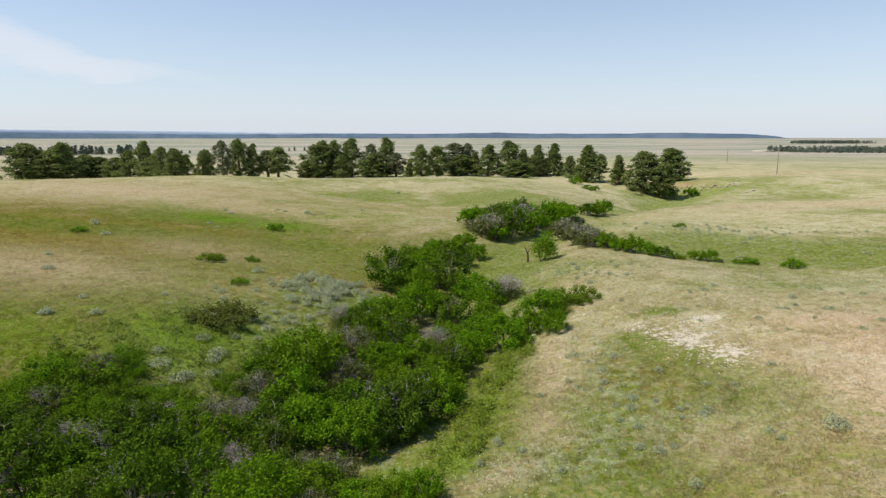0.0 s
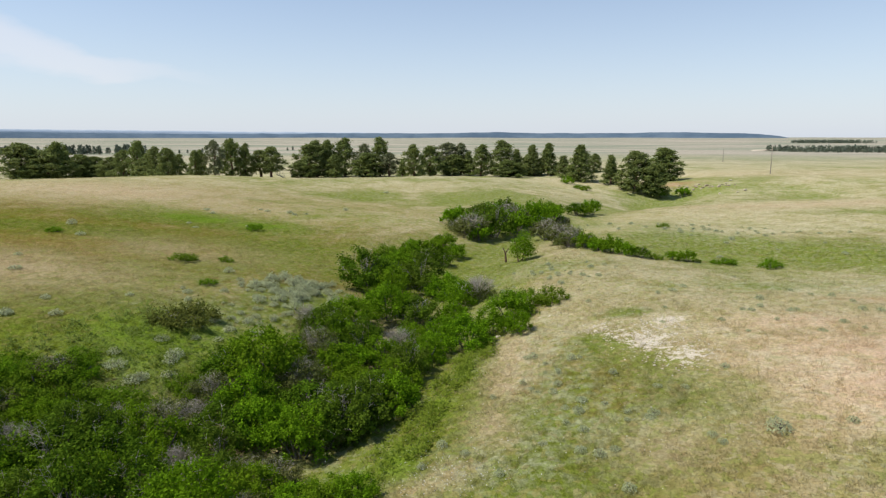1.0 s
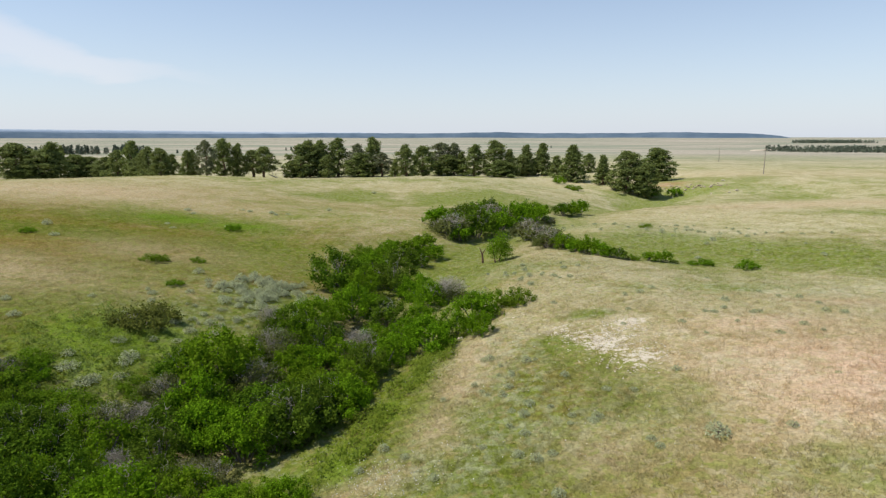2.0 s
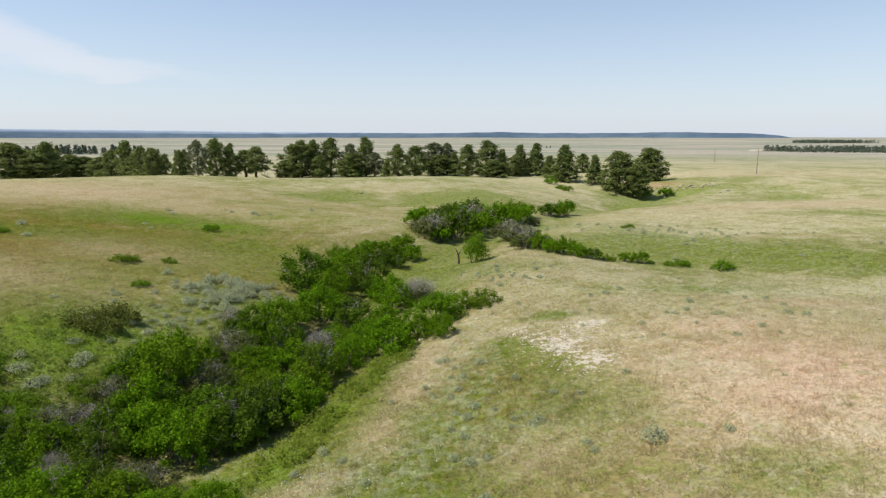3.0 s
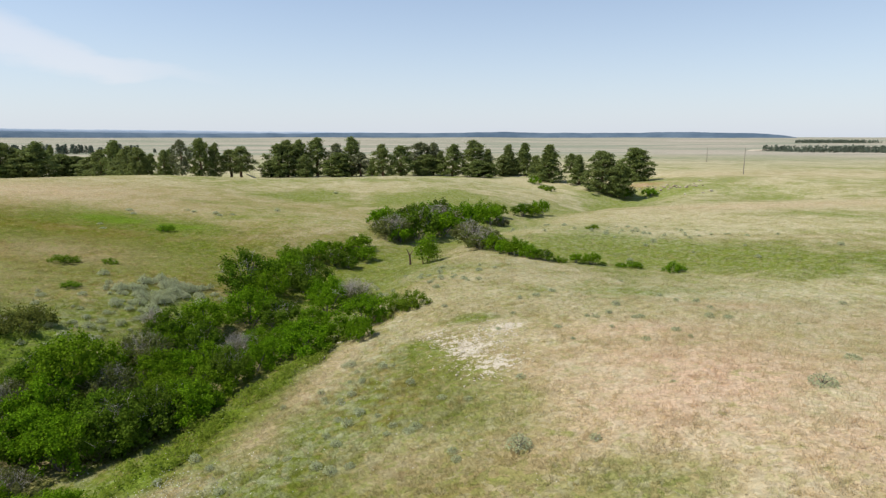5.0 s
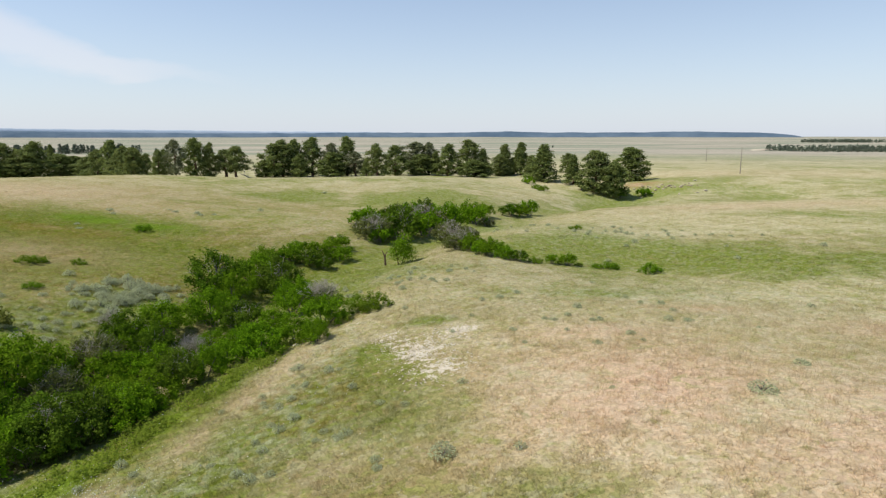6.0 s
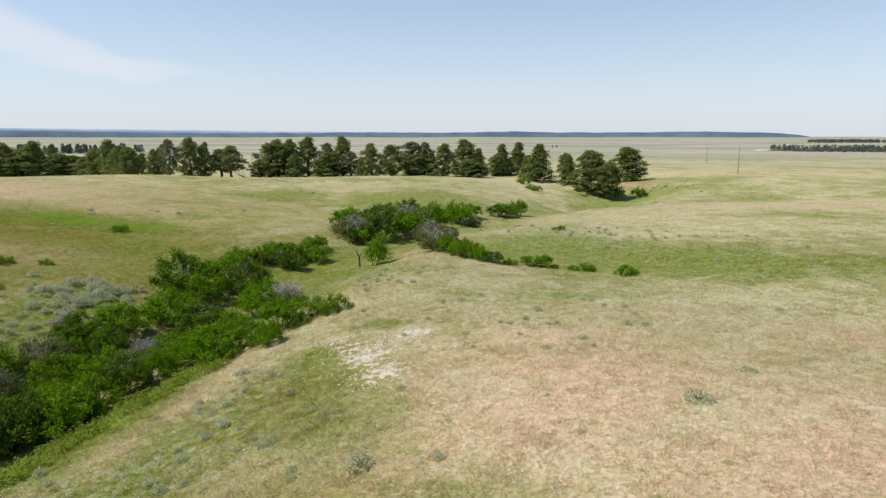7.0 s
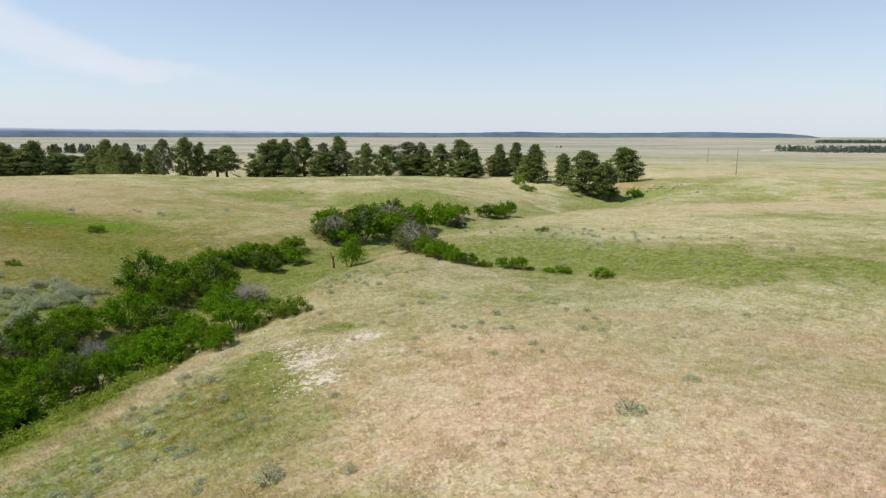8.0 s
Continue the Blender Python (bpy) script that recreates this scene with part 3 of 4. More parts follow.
SHRUB_KINDS[12] = [shrub("dying_shrub", "half-dead shrub with grey twigs in the upper draw", s, LEAF_DULL, 30, 54, 1.15, 45, (0.1, 0.075)) for s in (33, 34)]
FIRST_USE = set()


def put_down(kinds, pick, m):
    """The first use moves the built thing itself, later ones copy it."""
    ob = kinds[pick]
    if ob.name in FIRST_USE:
        return copy_thing(ob, m @ Matrix.Diagonal((*(1 / s for s in ob.scale), 1)))
    FIRST_USE.add(ob.name)
    ob.matrix_basis = m
    return ob


def drop_unused(kinds):
    """Removes the kinds that were never set down."""
    for ob in [k for k in kinds if k.name not in FIRST_USE]:
        for o in (*ob.children_recursive, ob):
            bpy.data.objects.remove(o)


def plant_shrubs(rows, seed):
    rng = random.Random(seed)
    for x, y, wide, kind in rows:
        kinds = SHRUB_KINDS[kind + 10 if y > 60 and kind < 3 else kind]
        s = wide / 2 * rng.uniform(1.0, 1.25) * (0.92 if 60 < y < 78 else 1)
        m = pose(x, y, float(land(x, y)) - 0.05, rng.uniform(-5, 5), rng.uniform(-5, 5), rng.uniform(0, 360))
        put_down(kinds, rng.randrange(len(kinds)), m @ Matrix.Diagonal((s, s * rng.uniform(0.85, 1.1), s * rng.uniform(0.8, 1.2), 1)))


# x, y, width, kind: 0 bright, 1 dark, 2 half dead, 3 low
FAR_CLUMP = [(4.1, 86.6, 4.19, 0), (10.1, 93.8, 4.38, 0), (7.4, 91.1, 3.9, 1), (21.6, 98.6, 2.81, 2), (5.9, 85.4, 4.14, 0), (8.9, 90.1, 4.37, 1),
    (6.3, 81.1, 4.85, 2), (9.4, 83.0, 4.98, 1), (12.0, 91.2, 6.07, 2), (15.4, 92.9, 5.6, 0), (19.0, 101.3, 4.4, 0), (12.4, 86.6, 4.64, 0), (21.6,
    106.3, 3.22, 0), (4.7, 82.7, 3.16, 2), (7.2, 80.3, 3.46, 0), (26.6, 111.3, 3.39, 1), (30.1, 114.6, 3.51, 0), (28.1, 111.9, 2.99, 0)]
plant_shrubs(FAR_CLUMP, 71)
SIDE_ARM = [(16.1, 80.1, 4.4, 2), (16.5, 74.1, 3.9, 2), (17.4, 70.9, 3.8, 2), (18.3, 76.6, 3.5, 2), (18.6, 69.2, 2.9, 0), (19.6, 67.2, 2.5, 0), (20.6, 65.6, 2.4, 0), (21.9, 64.4, 2.4, 0),
    (23.3, 63.8, 1.9, 1), (24.9, 63.8, 1.5, 3), (26.6, 63.9, 1.7, 0), (28.3, 64.0, 1.8, 0), (29.4, 64.2, 1.0, 3), (31.2, 63.8, 1.3, 3), (32.5, 63.9, 2.1, 3), (36.0, 61.8, 2.5, 3)]
plant_shrubs(SIDE_ARM, 72)
UPPER_THICKET = [(-0.9, 70.3, 2.7, 0), (1.1, 70.5, 3.1, 0), (3.6, 70.9, 3.0, 0), (2.7, 74.8, 2.7, 0), (-3.7, 67.4, 3.6, 3), (-5.0, 56.3, 5.25,
    1), (-2.2, 59.8, 4.53, 0), (-2.5, 54.4, 3.63, 0), (0.3, 57.5, 4.36, 1), (2.7, 55.2, 3.68, 0), (5.6, 52.5, 3.82, 2), (3.5, 50.9, 3.12, 0), (7.5,
    44.6, 3.3, 0), (9.6, 46.9, 2.74, 3), (11.0, 46.3, 2.54, 3)]
plant_shrubs(UPPER_THICKET, 73)
MIDDLE_THICKET = [(7.8, 40.9, 1.77, 0), (4.3, 40.5, 3.65, 0), (6.1, 42.2, 2.48, 0), (2.1, 42.6, 2.07, 2), (0.7, 47.1, 3.82, 1), (-2.0, 48.0, 3.7, 0),
    (-4.5, 45.4, 3.96, 0), (-5.9, 42.7, 2.93, 1), (-7.5, 43.9, 2.58, 2), (-5.2, 41.9, 3.13, 0), (-2.9, 41.1, 3.23, 1), (0.2, 42.6, 2.49, 0), (3.4,
    46.1, 2.67, 0), (-6.2, 39.2, 3.12, 2), (-3.5, 38.6, 2.68, 0)]
plant_shrubs(MIDDLE_THICKET, 74)
LOWER_THICKET = [(-8.4, 35.5, 4.35, 0), (-10.3, 35.5, 2.78, 1), (-7.2, 37.3, 3.01, 0), (-6.0, 35.3, 3.22, 2), (-4.5, 37.5, 3.0, 0), (-2.5, 30.1, 4.36,
    1), (-3.3, 28.8, 2.12, 2), (-4.4, 32.1, 3.64, 1), (-0.3, 32.1, 3.26, 0), (-1.3, 33.3, 3.03, 0), (-8.8, 29.2, 3.47, 1), (-10.8, 31.0, 2.99, 2),
    (-6.5, 29.4, 3.44, 0), (-11.9, 29.8, 3.27, 2), (-4.5, 28.2, 2.99, 0), (0.5, 33.8, 1.56, 0)]
plant_shrubs(LOWER_THICKET, 75)
NEAR_THICKET = [(-13.7, 28.5, 2.78, 1), (-15.6, 28.3, 2.82, 1), (-19.6, 31.9, 4.4, 3), (-21.7, 32.1, 3.39, 3), (-19.7, 27.3, 3.05, 1), (-17.7, 27.0,
    2.96, 2), (-15.2, 26.2, 3.44, 1), (-13.1, 26.5, 3.38, 1), (-9.2, 25.1, 2.85, 2), (-7.1, 24.8, 2.49, 1), (-6.5, 26.1, 2.01, 2), (-10.7, 24.4, 3.12,
    1), (-18.2, 24.5, 3.78, 1), (-4.9, 25.3, 2.21, 2), (-2.2, 22.7, 2.25, 0), (-0.9, 22.5, 1.73, 0), (-3.3, 22.5, 2.25, 0)]
plant_shrubs(NEAR_THICKET, 76)
MARGIN = [(-22.2, 29.6, 2.91, 3), (-19.6, 29.5, 2.46, 3), (-17.6, 30.2, 2.44, 3), (-14.6, 28.0, 3.23, 1), (-8.4, 32.5, 3.06, 0),
    (-13.9, 31.2, 2.19, 3), (-11.7, 32.9, 2.02, 3), (-7.1, 32.2, 2.68, 1), (-10.5, 32.9, 2.42, 2), (-18.8, 34.1, 2.65, 3), (-21.4, 33.2, 2.29, 3),
    (-19.4, 33.0, 2.24, 2), (-21.2, 31.6, 2.97, 3), (-18.1, 33.4, 2.22, 3), (-22.3, 30.7, 2.97, 3), (-19.7, 30.8, 2.88, 3)]
plant_shrubs(MARGIN, 77)
LOWER_MARGIN = [(-17.6, 31.2, 2.48, 3), (-15.5, 31.4, 2.79, 3), (-13.3, 31.1, 2.38, 3), (-11.3, 33.7, 1.98, 3), (-12.6, 33.8, 1.78, 3),
    (-9.9, 34.3, 2.13, 2), (-21.4, 28.7, 2.84, 0), (-17.8, 28.8, 2.72, 0), (-15.9, 29.6, 2.7, 3), (-13.2, 29.3, 2.62, 0), (-20.6, 29.8, 2.5, 2),
    (-14.5, 30.4, 2.03, 2), (-14.4, 22.3, 3.39, 1), (-12.1, 22.3, 3.27, 1), (-7.5, 22.0, 3.06, 0), (-21.7, 26.3, 4.11, 1), (-5.5, 22.2, 2.27, 2)]
plant_shrubs(LOWER_MARGIN, 69)
GAP_FILLERS = [(-3.1, 66.7, 3.0, 3), (-1.4, 68.0, 2.7, 0), (0.8, 68.0, 2.6, 1), (-1.8, 64.9, 2.6, 3), (2.6, 67.5, 2.2, 1), (12.0, 95.2, 4.01, 1),
    (10.0, 93.0, 3.74, 2), (8.1, 89.5, 3.77, 2), (16.9, 94.8, 3.83, 0), (19.8, 98.5, 3.62, 0), (4.7, 85.8, 3.15, 0), (19.3, 70.6, 2.21, 2)]
plant_shrubs(GAP_FILLERS, 78)
EAST_EDGE = [(2.1, 40.2, 2.78, 0), (1.3, 38.3, 2.85, 0), (0.4, 36.8, 2.94, 1), (-0.1, 35.0, 2.85, 0), (-0.7, 33.3, 3.06, 1), (-1.5, 31.6, 3.13, 1),
    (2.4, 42.4, 2.32, 0), (-0.6, 41.0, 2.89, 2), (-2.1, 29.9, 3.05, 1), (-3.2, 29.0, 3.04, 1), (-1.5, 39.5, 2.84, 0), (-3.1, 35.7, 2.92, 0)]
plant_shrubs(EAST_EDGE, 79)
NEAR_FILL = [(-8.2, 27.2, 2.6, 1), (-5.4, 23.7, 2.4, 0), (-9.2, 22.9, 2.6, 1), (-11.2, 27.5, 2.7, 0), (-7.4, 30.8, 2.6, 0), (-12.6, 24.6, 2.6, 0), (-16.4, 24.4, 2.8, 0), (-9.8, 26.4, 2.2, 2)]
plant_shrubs(NEAR_FILL, 70)
SLOPE_BUSHES = [(-15.3, 40.9, 4.68, 4), (-21.7, 56.2, 2.59, 3), (-18.3, 57.8, 1.48, 3), (-16.7, 49.1, 1.47, 3), (-37.2, 62.1, 1.75, 3), (-20.5, 73.9,
    2.42, 3), (33.0, 84.7, 1.69, 3), (57.5, 156.9, 4.63, 1), (64.1, 158.9, 3.8, 0), (38.3, 155.3, 2.66, 3), (36.1, 168.0, 3.81, 3), (37.1, 157.9,
    3.59, 3), (51.7, 162.6, 3.15, 2)]
plant_shrubs(SLOPE_BUSHES, 80)

for some in SHRUB_KINDS.values():
    drop_unused(some)


# ---- pines ----
def pine(seed, label, needle, wide_low, bare_below, clumps, droop=0.0, cone=False):
    """A ponderosa pine 10 m high and about 5 m wide: tapered trunk, limbs, and a crown of needle tufts."""
    rng = np.random.default_rng(seed)
    top = thing("ponderosa_pine", label, "tree", "row of pines behind the rise")
    bend = [Vector((rng.normal(0, 0.10), rng.normal(0, 0.10), z)) for z in (-0.3, 1.2, 3, 5, 7, 8.8, 9.8)]
    bend[0].x = bend[0].y = 0
    part("trunk", tube_mesh("trunk", [tube(bend, [0.27, 0.22, 0.19, 0.15, 0.10, 0.05, 0.015], 8)]), BARK, top, "furrowed orange-brown trunk")

    def axis(z):
        return Vector((float(np.interp(z, [b.z for b in bend], [b.x for b in bend])), float(np.interp(z, [b.z for b in bend], [b.y for b in bend])), z))

    allv, allf, count = [], [], 0
    lobes = rng.uniform(0, 6.3, 4)
    for i in range(clumps):
        rel = (i + rng.uniform(0, 0.9)) / clumps
        h = bare_below + (9.75 - bare_below) * rel
        girth = 2.25 * ((1.02 - rel) ** 0.75 if cone else min(1.0, 1.45 * (1.01 - rel) ** 0.56)) * (wide_low + (1 - wide_low) * min(1, rel * 2.5))
        ang = i * 2.4 + rng.uniform(-0.6, 0.6)
        # boughs in tiers, longer on some sides than on others
        ragged = 1 + (0.10 if cone else 0.22) * math.sin(ang * 2 + lobes[0] + h * 0.9) + (0.08 if cone else 0.16) * math.sin(h * 3.1 + lobes[1]) * math.cos(ang + lobes[2])
        girth *= ragged * rng.uniform(0.78, 1.1)
        r = rng.uniform(0.40, 0.72) * (0.55 + 0.45 * min(1, girth))
        far_out = max(0.0, girth - r * 0.7) * (1.0 if i % 3 else rng.uniform(0.3, 0.7))
        base = axis(h)
        c = np.array([base.x + math.cos(ang) * far_out, base.y + math.sin(ang) * far_out, h + 0.15 * far_out - droop * far_out])
        n = int(105 * r)
        way = unit(rng.normal(0, 1, (n, 3)) + np.array([math.cos(ang) * 0.5, math.sin(ang) * 0.5, 0.3]))
        knob = 1 + 0.3 * np.sin(way[:, :1] * 5 + i) * np.sin(way[:, 1:2] * 5 + i * 2)
        at = c + way * r * knob * rng.uniform(0.35, 1.2, (n, 1)) * np.array([1, 1, 0.8])
        at[:, 2] = np.clip(at[:, 2], 0.15, 10.1)
        v, f = leaves(rng, at, way + np.array([math.cos(ang) * 0.3, math.sin(ang) * 0.3, 0.35]), 0.40, 0.20)
        allv.append(v), allf.append(f + count)
        count += len(v)
        v = c + HEART_V * r * 0.46 * np.array([1, 1, 0.7]) * rng.uniform(0.8, 1.1, (len(HEART_V), 1))
        allv.append(v), allf.append(HEART_F + count)
        count += len(v)
    part("crown", quick_mesh("crown", np.concatenate(allv), np.concatenate(allf)), needle, top)
    for i in range(8):
        h = bare_below + (8.5 - bare_below) * i / 8 + 0.1
        rel = (h - bare_below) / (9.9 - bare_below)
        ln = 2.1 * (1.03 - rel) ** 0.62
        ang = i * 2.4 + rng.uniform(-0.4, 0.4)
        a = axis(h)
        e = a + Vector((math.cos(ang) * ln, math.sin(ang) * ln, 0.15 * ln))
        part("limb", tube_mesh("limb", [tube([a, a.lerp(e, 0.5) - Vector((0, 0, 0.08)), e], [0.07, 0.05, 0.015], 5)]), BARK, top)
    return top


PINE_KINDS = [
    pine(51, "tall dense dark green ponderosa pine on the prairie", NEEDLE, 0.9, 0.3, 88),
    pine(52, "broad ponderosa pine with branches to the ground", NEEDLE, 0.95, 0.4, 112),
    pine(53, "open-crowned ponderosa pine with bare lower trunk", NEEDLE_PALE, 0.8, 1.3, 58),
    pine(54, "conical young ponderosa pine on the prairie", NEEDLE, 1.0, 0.5, 84, 0.1, True),
    pine(55, "uneven ponderosa pine with gaps in its crown", NEEDLE, 0.85, 0.5, 74, 0.1),
    pine(56, "pointed ponderosa pine with a full skirt of boughs", NEEDLE, 1.0, 0.4, 88, 0.15, True),
    pine(57, "low round-headed ponderosa pine on bare trunks", NEEDLE, 1.0, 2.2, 64),
]


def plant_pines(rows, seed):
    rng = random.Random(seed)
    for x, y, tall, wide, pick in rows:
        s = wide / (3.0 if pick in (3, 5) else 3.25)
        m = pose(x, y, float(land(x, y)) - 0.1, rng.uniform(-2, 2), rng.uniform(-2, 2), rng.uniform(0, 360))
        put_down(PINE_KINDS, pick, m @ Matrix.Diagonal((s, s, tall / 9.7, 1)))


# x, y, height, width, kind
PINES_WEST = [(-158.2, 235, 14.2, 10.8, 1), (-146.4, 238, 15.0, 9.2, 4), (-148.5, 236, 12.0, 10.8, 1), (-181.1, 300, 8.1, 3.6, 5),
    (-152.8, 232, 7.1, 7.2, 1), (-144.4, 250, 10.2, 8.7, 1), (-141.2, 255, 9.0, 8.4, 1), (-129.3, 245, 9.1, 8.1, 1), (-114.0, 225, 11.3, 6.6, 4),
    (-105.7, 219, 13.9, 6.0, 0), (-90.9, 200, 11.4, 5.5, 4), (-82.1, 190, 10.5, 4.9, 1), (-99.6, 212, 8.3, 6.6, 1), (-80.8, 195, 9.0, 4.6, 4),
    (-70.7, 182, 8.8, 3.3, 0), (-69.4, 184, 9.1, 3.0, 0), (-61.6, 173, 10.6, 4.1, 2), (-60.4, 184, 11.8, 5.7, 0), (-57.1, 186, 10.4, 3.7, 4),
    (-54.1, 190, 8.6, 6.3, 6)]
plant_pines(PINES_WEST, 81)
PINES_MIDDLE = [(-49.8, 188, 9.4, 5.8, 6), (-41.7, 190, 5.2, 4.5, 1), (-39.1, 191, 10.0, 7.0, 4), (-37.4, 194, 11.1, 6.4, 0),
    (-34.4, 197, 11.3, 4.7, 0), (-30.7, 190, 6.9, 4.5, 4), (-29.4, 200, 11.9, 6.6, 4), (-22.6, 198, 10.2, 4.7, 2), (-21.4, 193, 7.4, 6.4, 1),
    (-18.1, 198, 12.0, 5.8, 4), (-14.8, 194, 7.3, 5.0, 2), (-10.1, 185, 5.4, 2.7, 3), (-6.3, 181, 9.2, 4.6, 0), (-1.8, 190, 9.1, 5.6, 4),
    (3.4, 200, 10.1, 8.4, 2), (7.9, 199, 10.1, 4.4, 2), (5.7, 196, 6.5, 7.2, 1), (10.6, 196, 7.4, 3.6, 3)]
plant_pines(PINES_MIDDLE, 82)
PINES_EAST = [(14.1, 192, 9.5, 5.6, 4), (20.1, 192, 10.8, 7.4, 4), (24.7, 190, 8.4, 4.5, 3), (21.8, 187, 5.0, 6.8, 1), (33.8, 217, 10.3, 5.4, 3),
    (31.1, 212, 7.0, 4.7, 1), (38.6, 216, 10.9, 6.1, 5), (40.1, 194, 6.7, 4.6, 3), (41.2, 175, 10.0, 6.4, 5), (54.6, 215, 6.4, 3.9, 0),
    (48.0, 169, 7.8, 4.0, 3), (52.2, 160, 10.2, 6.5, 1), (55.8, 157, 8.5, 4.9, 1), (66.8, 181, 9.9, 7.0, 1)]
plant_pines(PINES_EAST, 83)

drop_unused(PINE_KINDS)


# ---- grass ----
def grass_field(name, label, x0, x1, y0, y1, per_m2, tall, wide, blades, seed, keep):
    """Tufts of grass blades scattered over a stretch of ground, one triangle a blade."""
    rng = np.random.default_rng(seed)
    n = int((x1 - x0) * (y1 - y0) * per_m2)
    x, y = rng.uniform(x0, x1, n), rng.uniform(y0, y1, n)
    ok = keep(x, y)
    x, y = x[ok], y[ok]
    f = cover(x, y)
    patch = 0.5 + 0.5 * np.sin(x * 0.7 + 2 * np.sin(y * 0.31)) * np.sin(y * 0.9 + 2 * np.sin(x * 0.37))
    thin = rng.uniform(0, 1, len(x)) > np.clip(np.maximum(f["chalk"] * 0.75, f["litter"]), 0, 0.7)
    x, y, patch = x[thin], y[thin], patch[thin]
    n = len(x)
    z = land(x, y)
    high = tall * rng.uniform(0.5, 1.25, n) * (0.65 + 0.6 * patch)
    verts = np.zeros((n, blades, 3, 3))
    for b in range(blades):
        ang = rng.uniform(0, 2 * math.pi, n)
        lean = rng.uniform(0.9, 2.0, n) * high
        bx, by = x + rng.normal(0, 0.13, n) * (1 + wide * 10), y + rng.normal(0, 0.13, n) * (1 + wide * 10)
        turn = ang + math.pi / 2 + rng.uniform(-0.5, 0.5, n)
        wx, wy = np.cos(turn) * wide * 0.5, np.sin(turn) * wide * 0.5
        h = high * rng.uniform(0.6, 1.1, n)
        verts[:, b, 0] = np.stack([bx - wx, by - wy, z - 0.03], -1)
        verts[:, b, 1] = np.stack([bx + wx, by + wy, z - 0.03], -1)
        verts[:, b, 2] = np.stack([bx + np.cos(ang) * lean + 0.06 * h, by + np.sin(ang) * lean, z + h], -1)
    verts = verts.reshape(-1, 3)
    me = quick_mesh(name, verts, np.arange(len(verts)).reshape(-1, 3))
    give_fields(me, cover(verts[:, 0], verts[:, 1]))
    me.materials.append(GRASS)
    tagged(new(name, me), label, "grass", kind="stuff")


def in_view(x, y):
    return (x > -0.78 * y - 4) & (x < 22 + 0.80 * y)


grass_field("prairie_grass", "cured and green prairie grass on the near knoll", -38, 58, 14, 46, 28, 0.16, 0.024, 5, 61, in_view)
grass_field("meadow_grass", "mixed dry and green grass on the slopes", -60, 84, 46, 80, 14, 0.14, 0.042, 4, 62, in_view)
grass_field("slope_grass", "tan prairie grass on the farther rise", -90, 120, 80, 150, 2.5, 0.12, 0.085, 4, 63, in_view)


# ---- sagebrush ----
def sagebrush(seed, tall):
    """A silver sagebrush of radius 0.5: a low woody base and many narrow upright leafy shoots."""
    rng = np.random.default_rng(seed)
    top = thing("sagebrush", "silver-grey sagebrush standing in the prairie grass", "shrub", "sagebrush on the prairie")
    n = 340
    ang, rad = rng.uniform(0, 2 * math.pi, n), 0.5 * np.sqrt(rng.uniform(0, 1, n))
    dome = tall * (1 - 2.2 * rad * rad)
    at = np.stack([rad * np.cos(ang), rad * np.sin(ang), dome * rng.uniform(0.3, 0.85, n)], -1)
    out = np.stack([np.cos(ang) * rad * 2.2, np.sin(ang) * rad * 2.2, np.full(n, 0.8)], -1)
    v, f = leaves(rng, at, out, 0.13, 0.044)
    part("foliage", quick_mesh("foliage", v, f), LEAF_SAGE, top)
    for i in range(4):
        a = i * 1.6 + rng.uniform(0, 1)
        part("stem", tube_mesh("stem", [tube([(0, 0, -0.05), (0.1 * math.cos(a), 0.1 * math.sin(a), tall * 0.3), (0.28 * math.cos(a), 0.28 * math.sin(a), tall * 0.65)], [0.03, 0.02, 0.008], 5)]), STEM, top)
    return top


SAGE_KINDS = [sagebrush(81, 0.62), sagebrush(82, 0.75), sagebrush(83, 0.5)]


def plant_sage(rows, seed, low=0.6, high=1.0):
    rng = random.Random(seed)
    for x, y, wide in rows:
        m = pose(x, y, float(land(x, y)) - 0.03, 0, 0, rng.uniform(0, 360))
        put_down(SAGE_KINDS, rng.randrange(3), m @ Matrix.Diagonal((wide, wide, wide * rng.uniform(low, high), 1)))


# single plants: x, y, width
KNOLL_SAGE = [(29.5, 26.4, 1.15), (33.0, 29.9, 0.8), (19.4, 23.8, 0.5), (16.5, 24.0, 1.05), (23.9, 28.1, 0.4), (24.7, 34.7, 0.6),
              (26.9, 36.2, 0.6), (23.1, 39.9, 0.6), (20.4, 38.3, 0.55), (20.1, 46.0, 0.7), (31.3, 42.1, 0.45), (28.5, 54.0, 0.5), (13.4, 29.5, 0.55), (12.0, 26.4, 0.6),
              (9.8, 24.1, 0.5), (7.0, 25.3, 0.45), (11.2, 27.2, 0.45), (41.7, 44.5, 0.6), (17.3, 30.8, 0.55), (21.5, 47.6, 0.6), (14.6, 29.1, 0.5)]
SLOPE_SAGE = [(-28.4, 82.0, 0.8), (-22.6, 87.4, 0.9), (-19.4, 87.1, 0.9), (-18.6, 86.2, 0.8), (-17.2, 87.5, 0.7), (-24.0, 88.6, 0.6),
              (-26.7, 71.7, 0.8), (-28.4, 74.1, 0.7), (-21.8, 75.9, 0.8), (-34.5, 62.0, 1.0), (-38.0, 66.5, 1.1), (-8.8, 121.0, 1.2), (-30.0, 84.0, 1.0), (-12.4, 93.1, 0.9), (-31.6, 48.0, 1.0), (-25.3, 41.8, 0.7), (-17.2, 46.2, 0.8), (-26.0, 38.7, 0.9), (-14.9, 47.6, 0.7), (-20.6, 44.1, 0.6), (-34.0, 52.0, 0.7)]
plant_sage(KNOLL_SAGE, 84)
plant_sage(SLOPE_SAGE, 85)


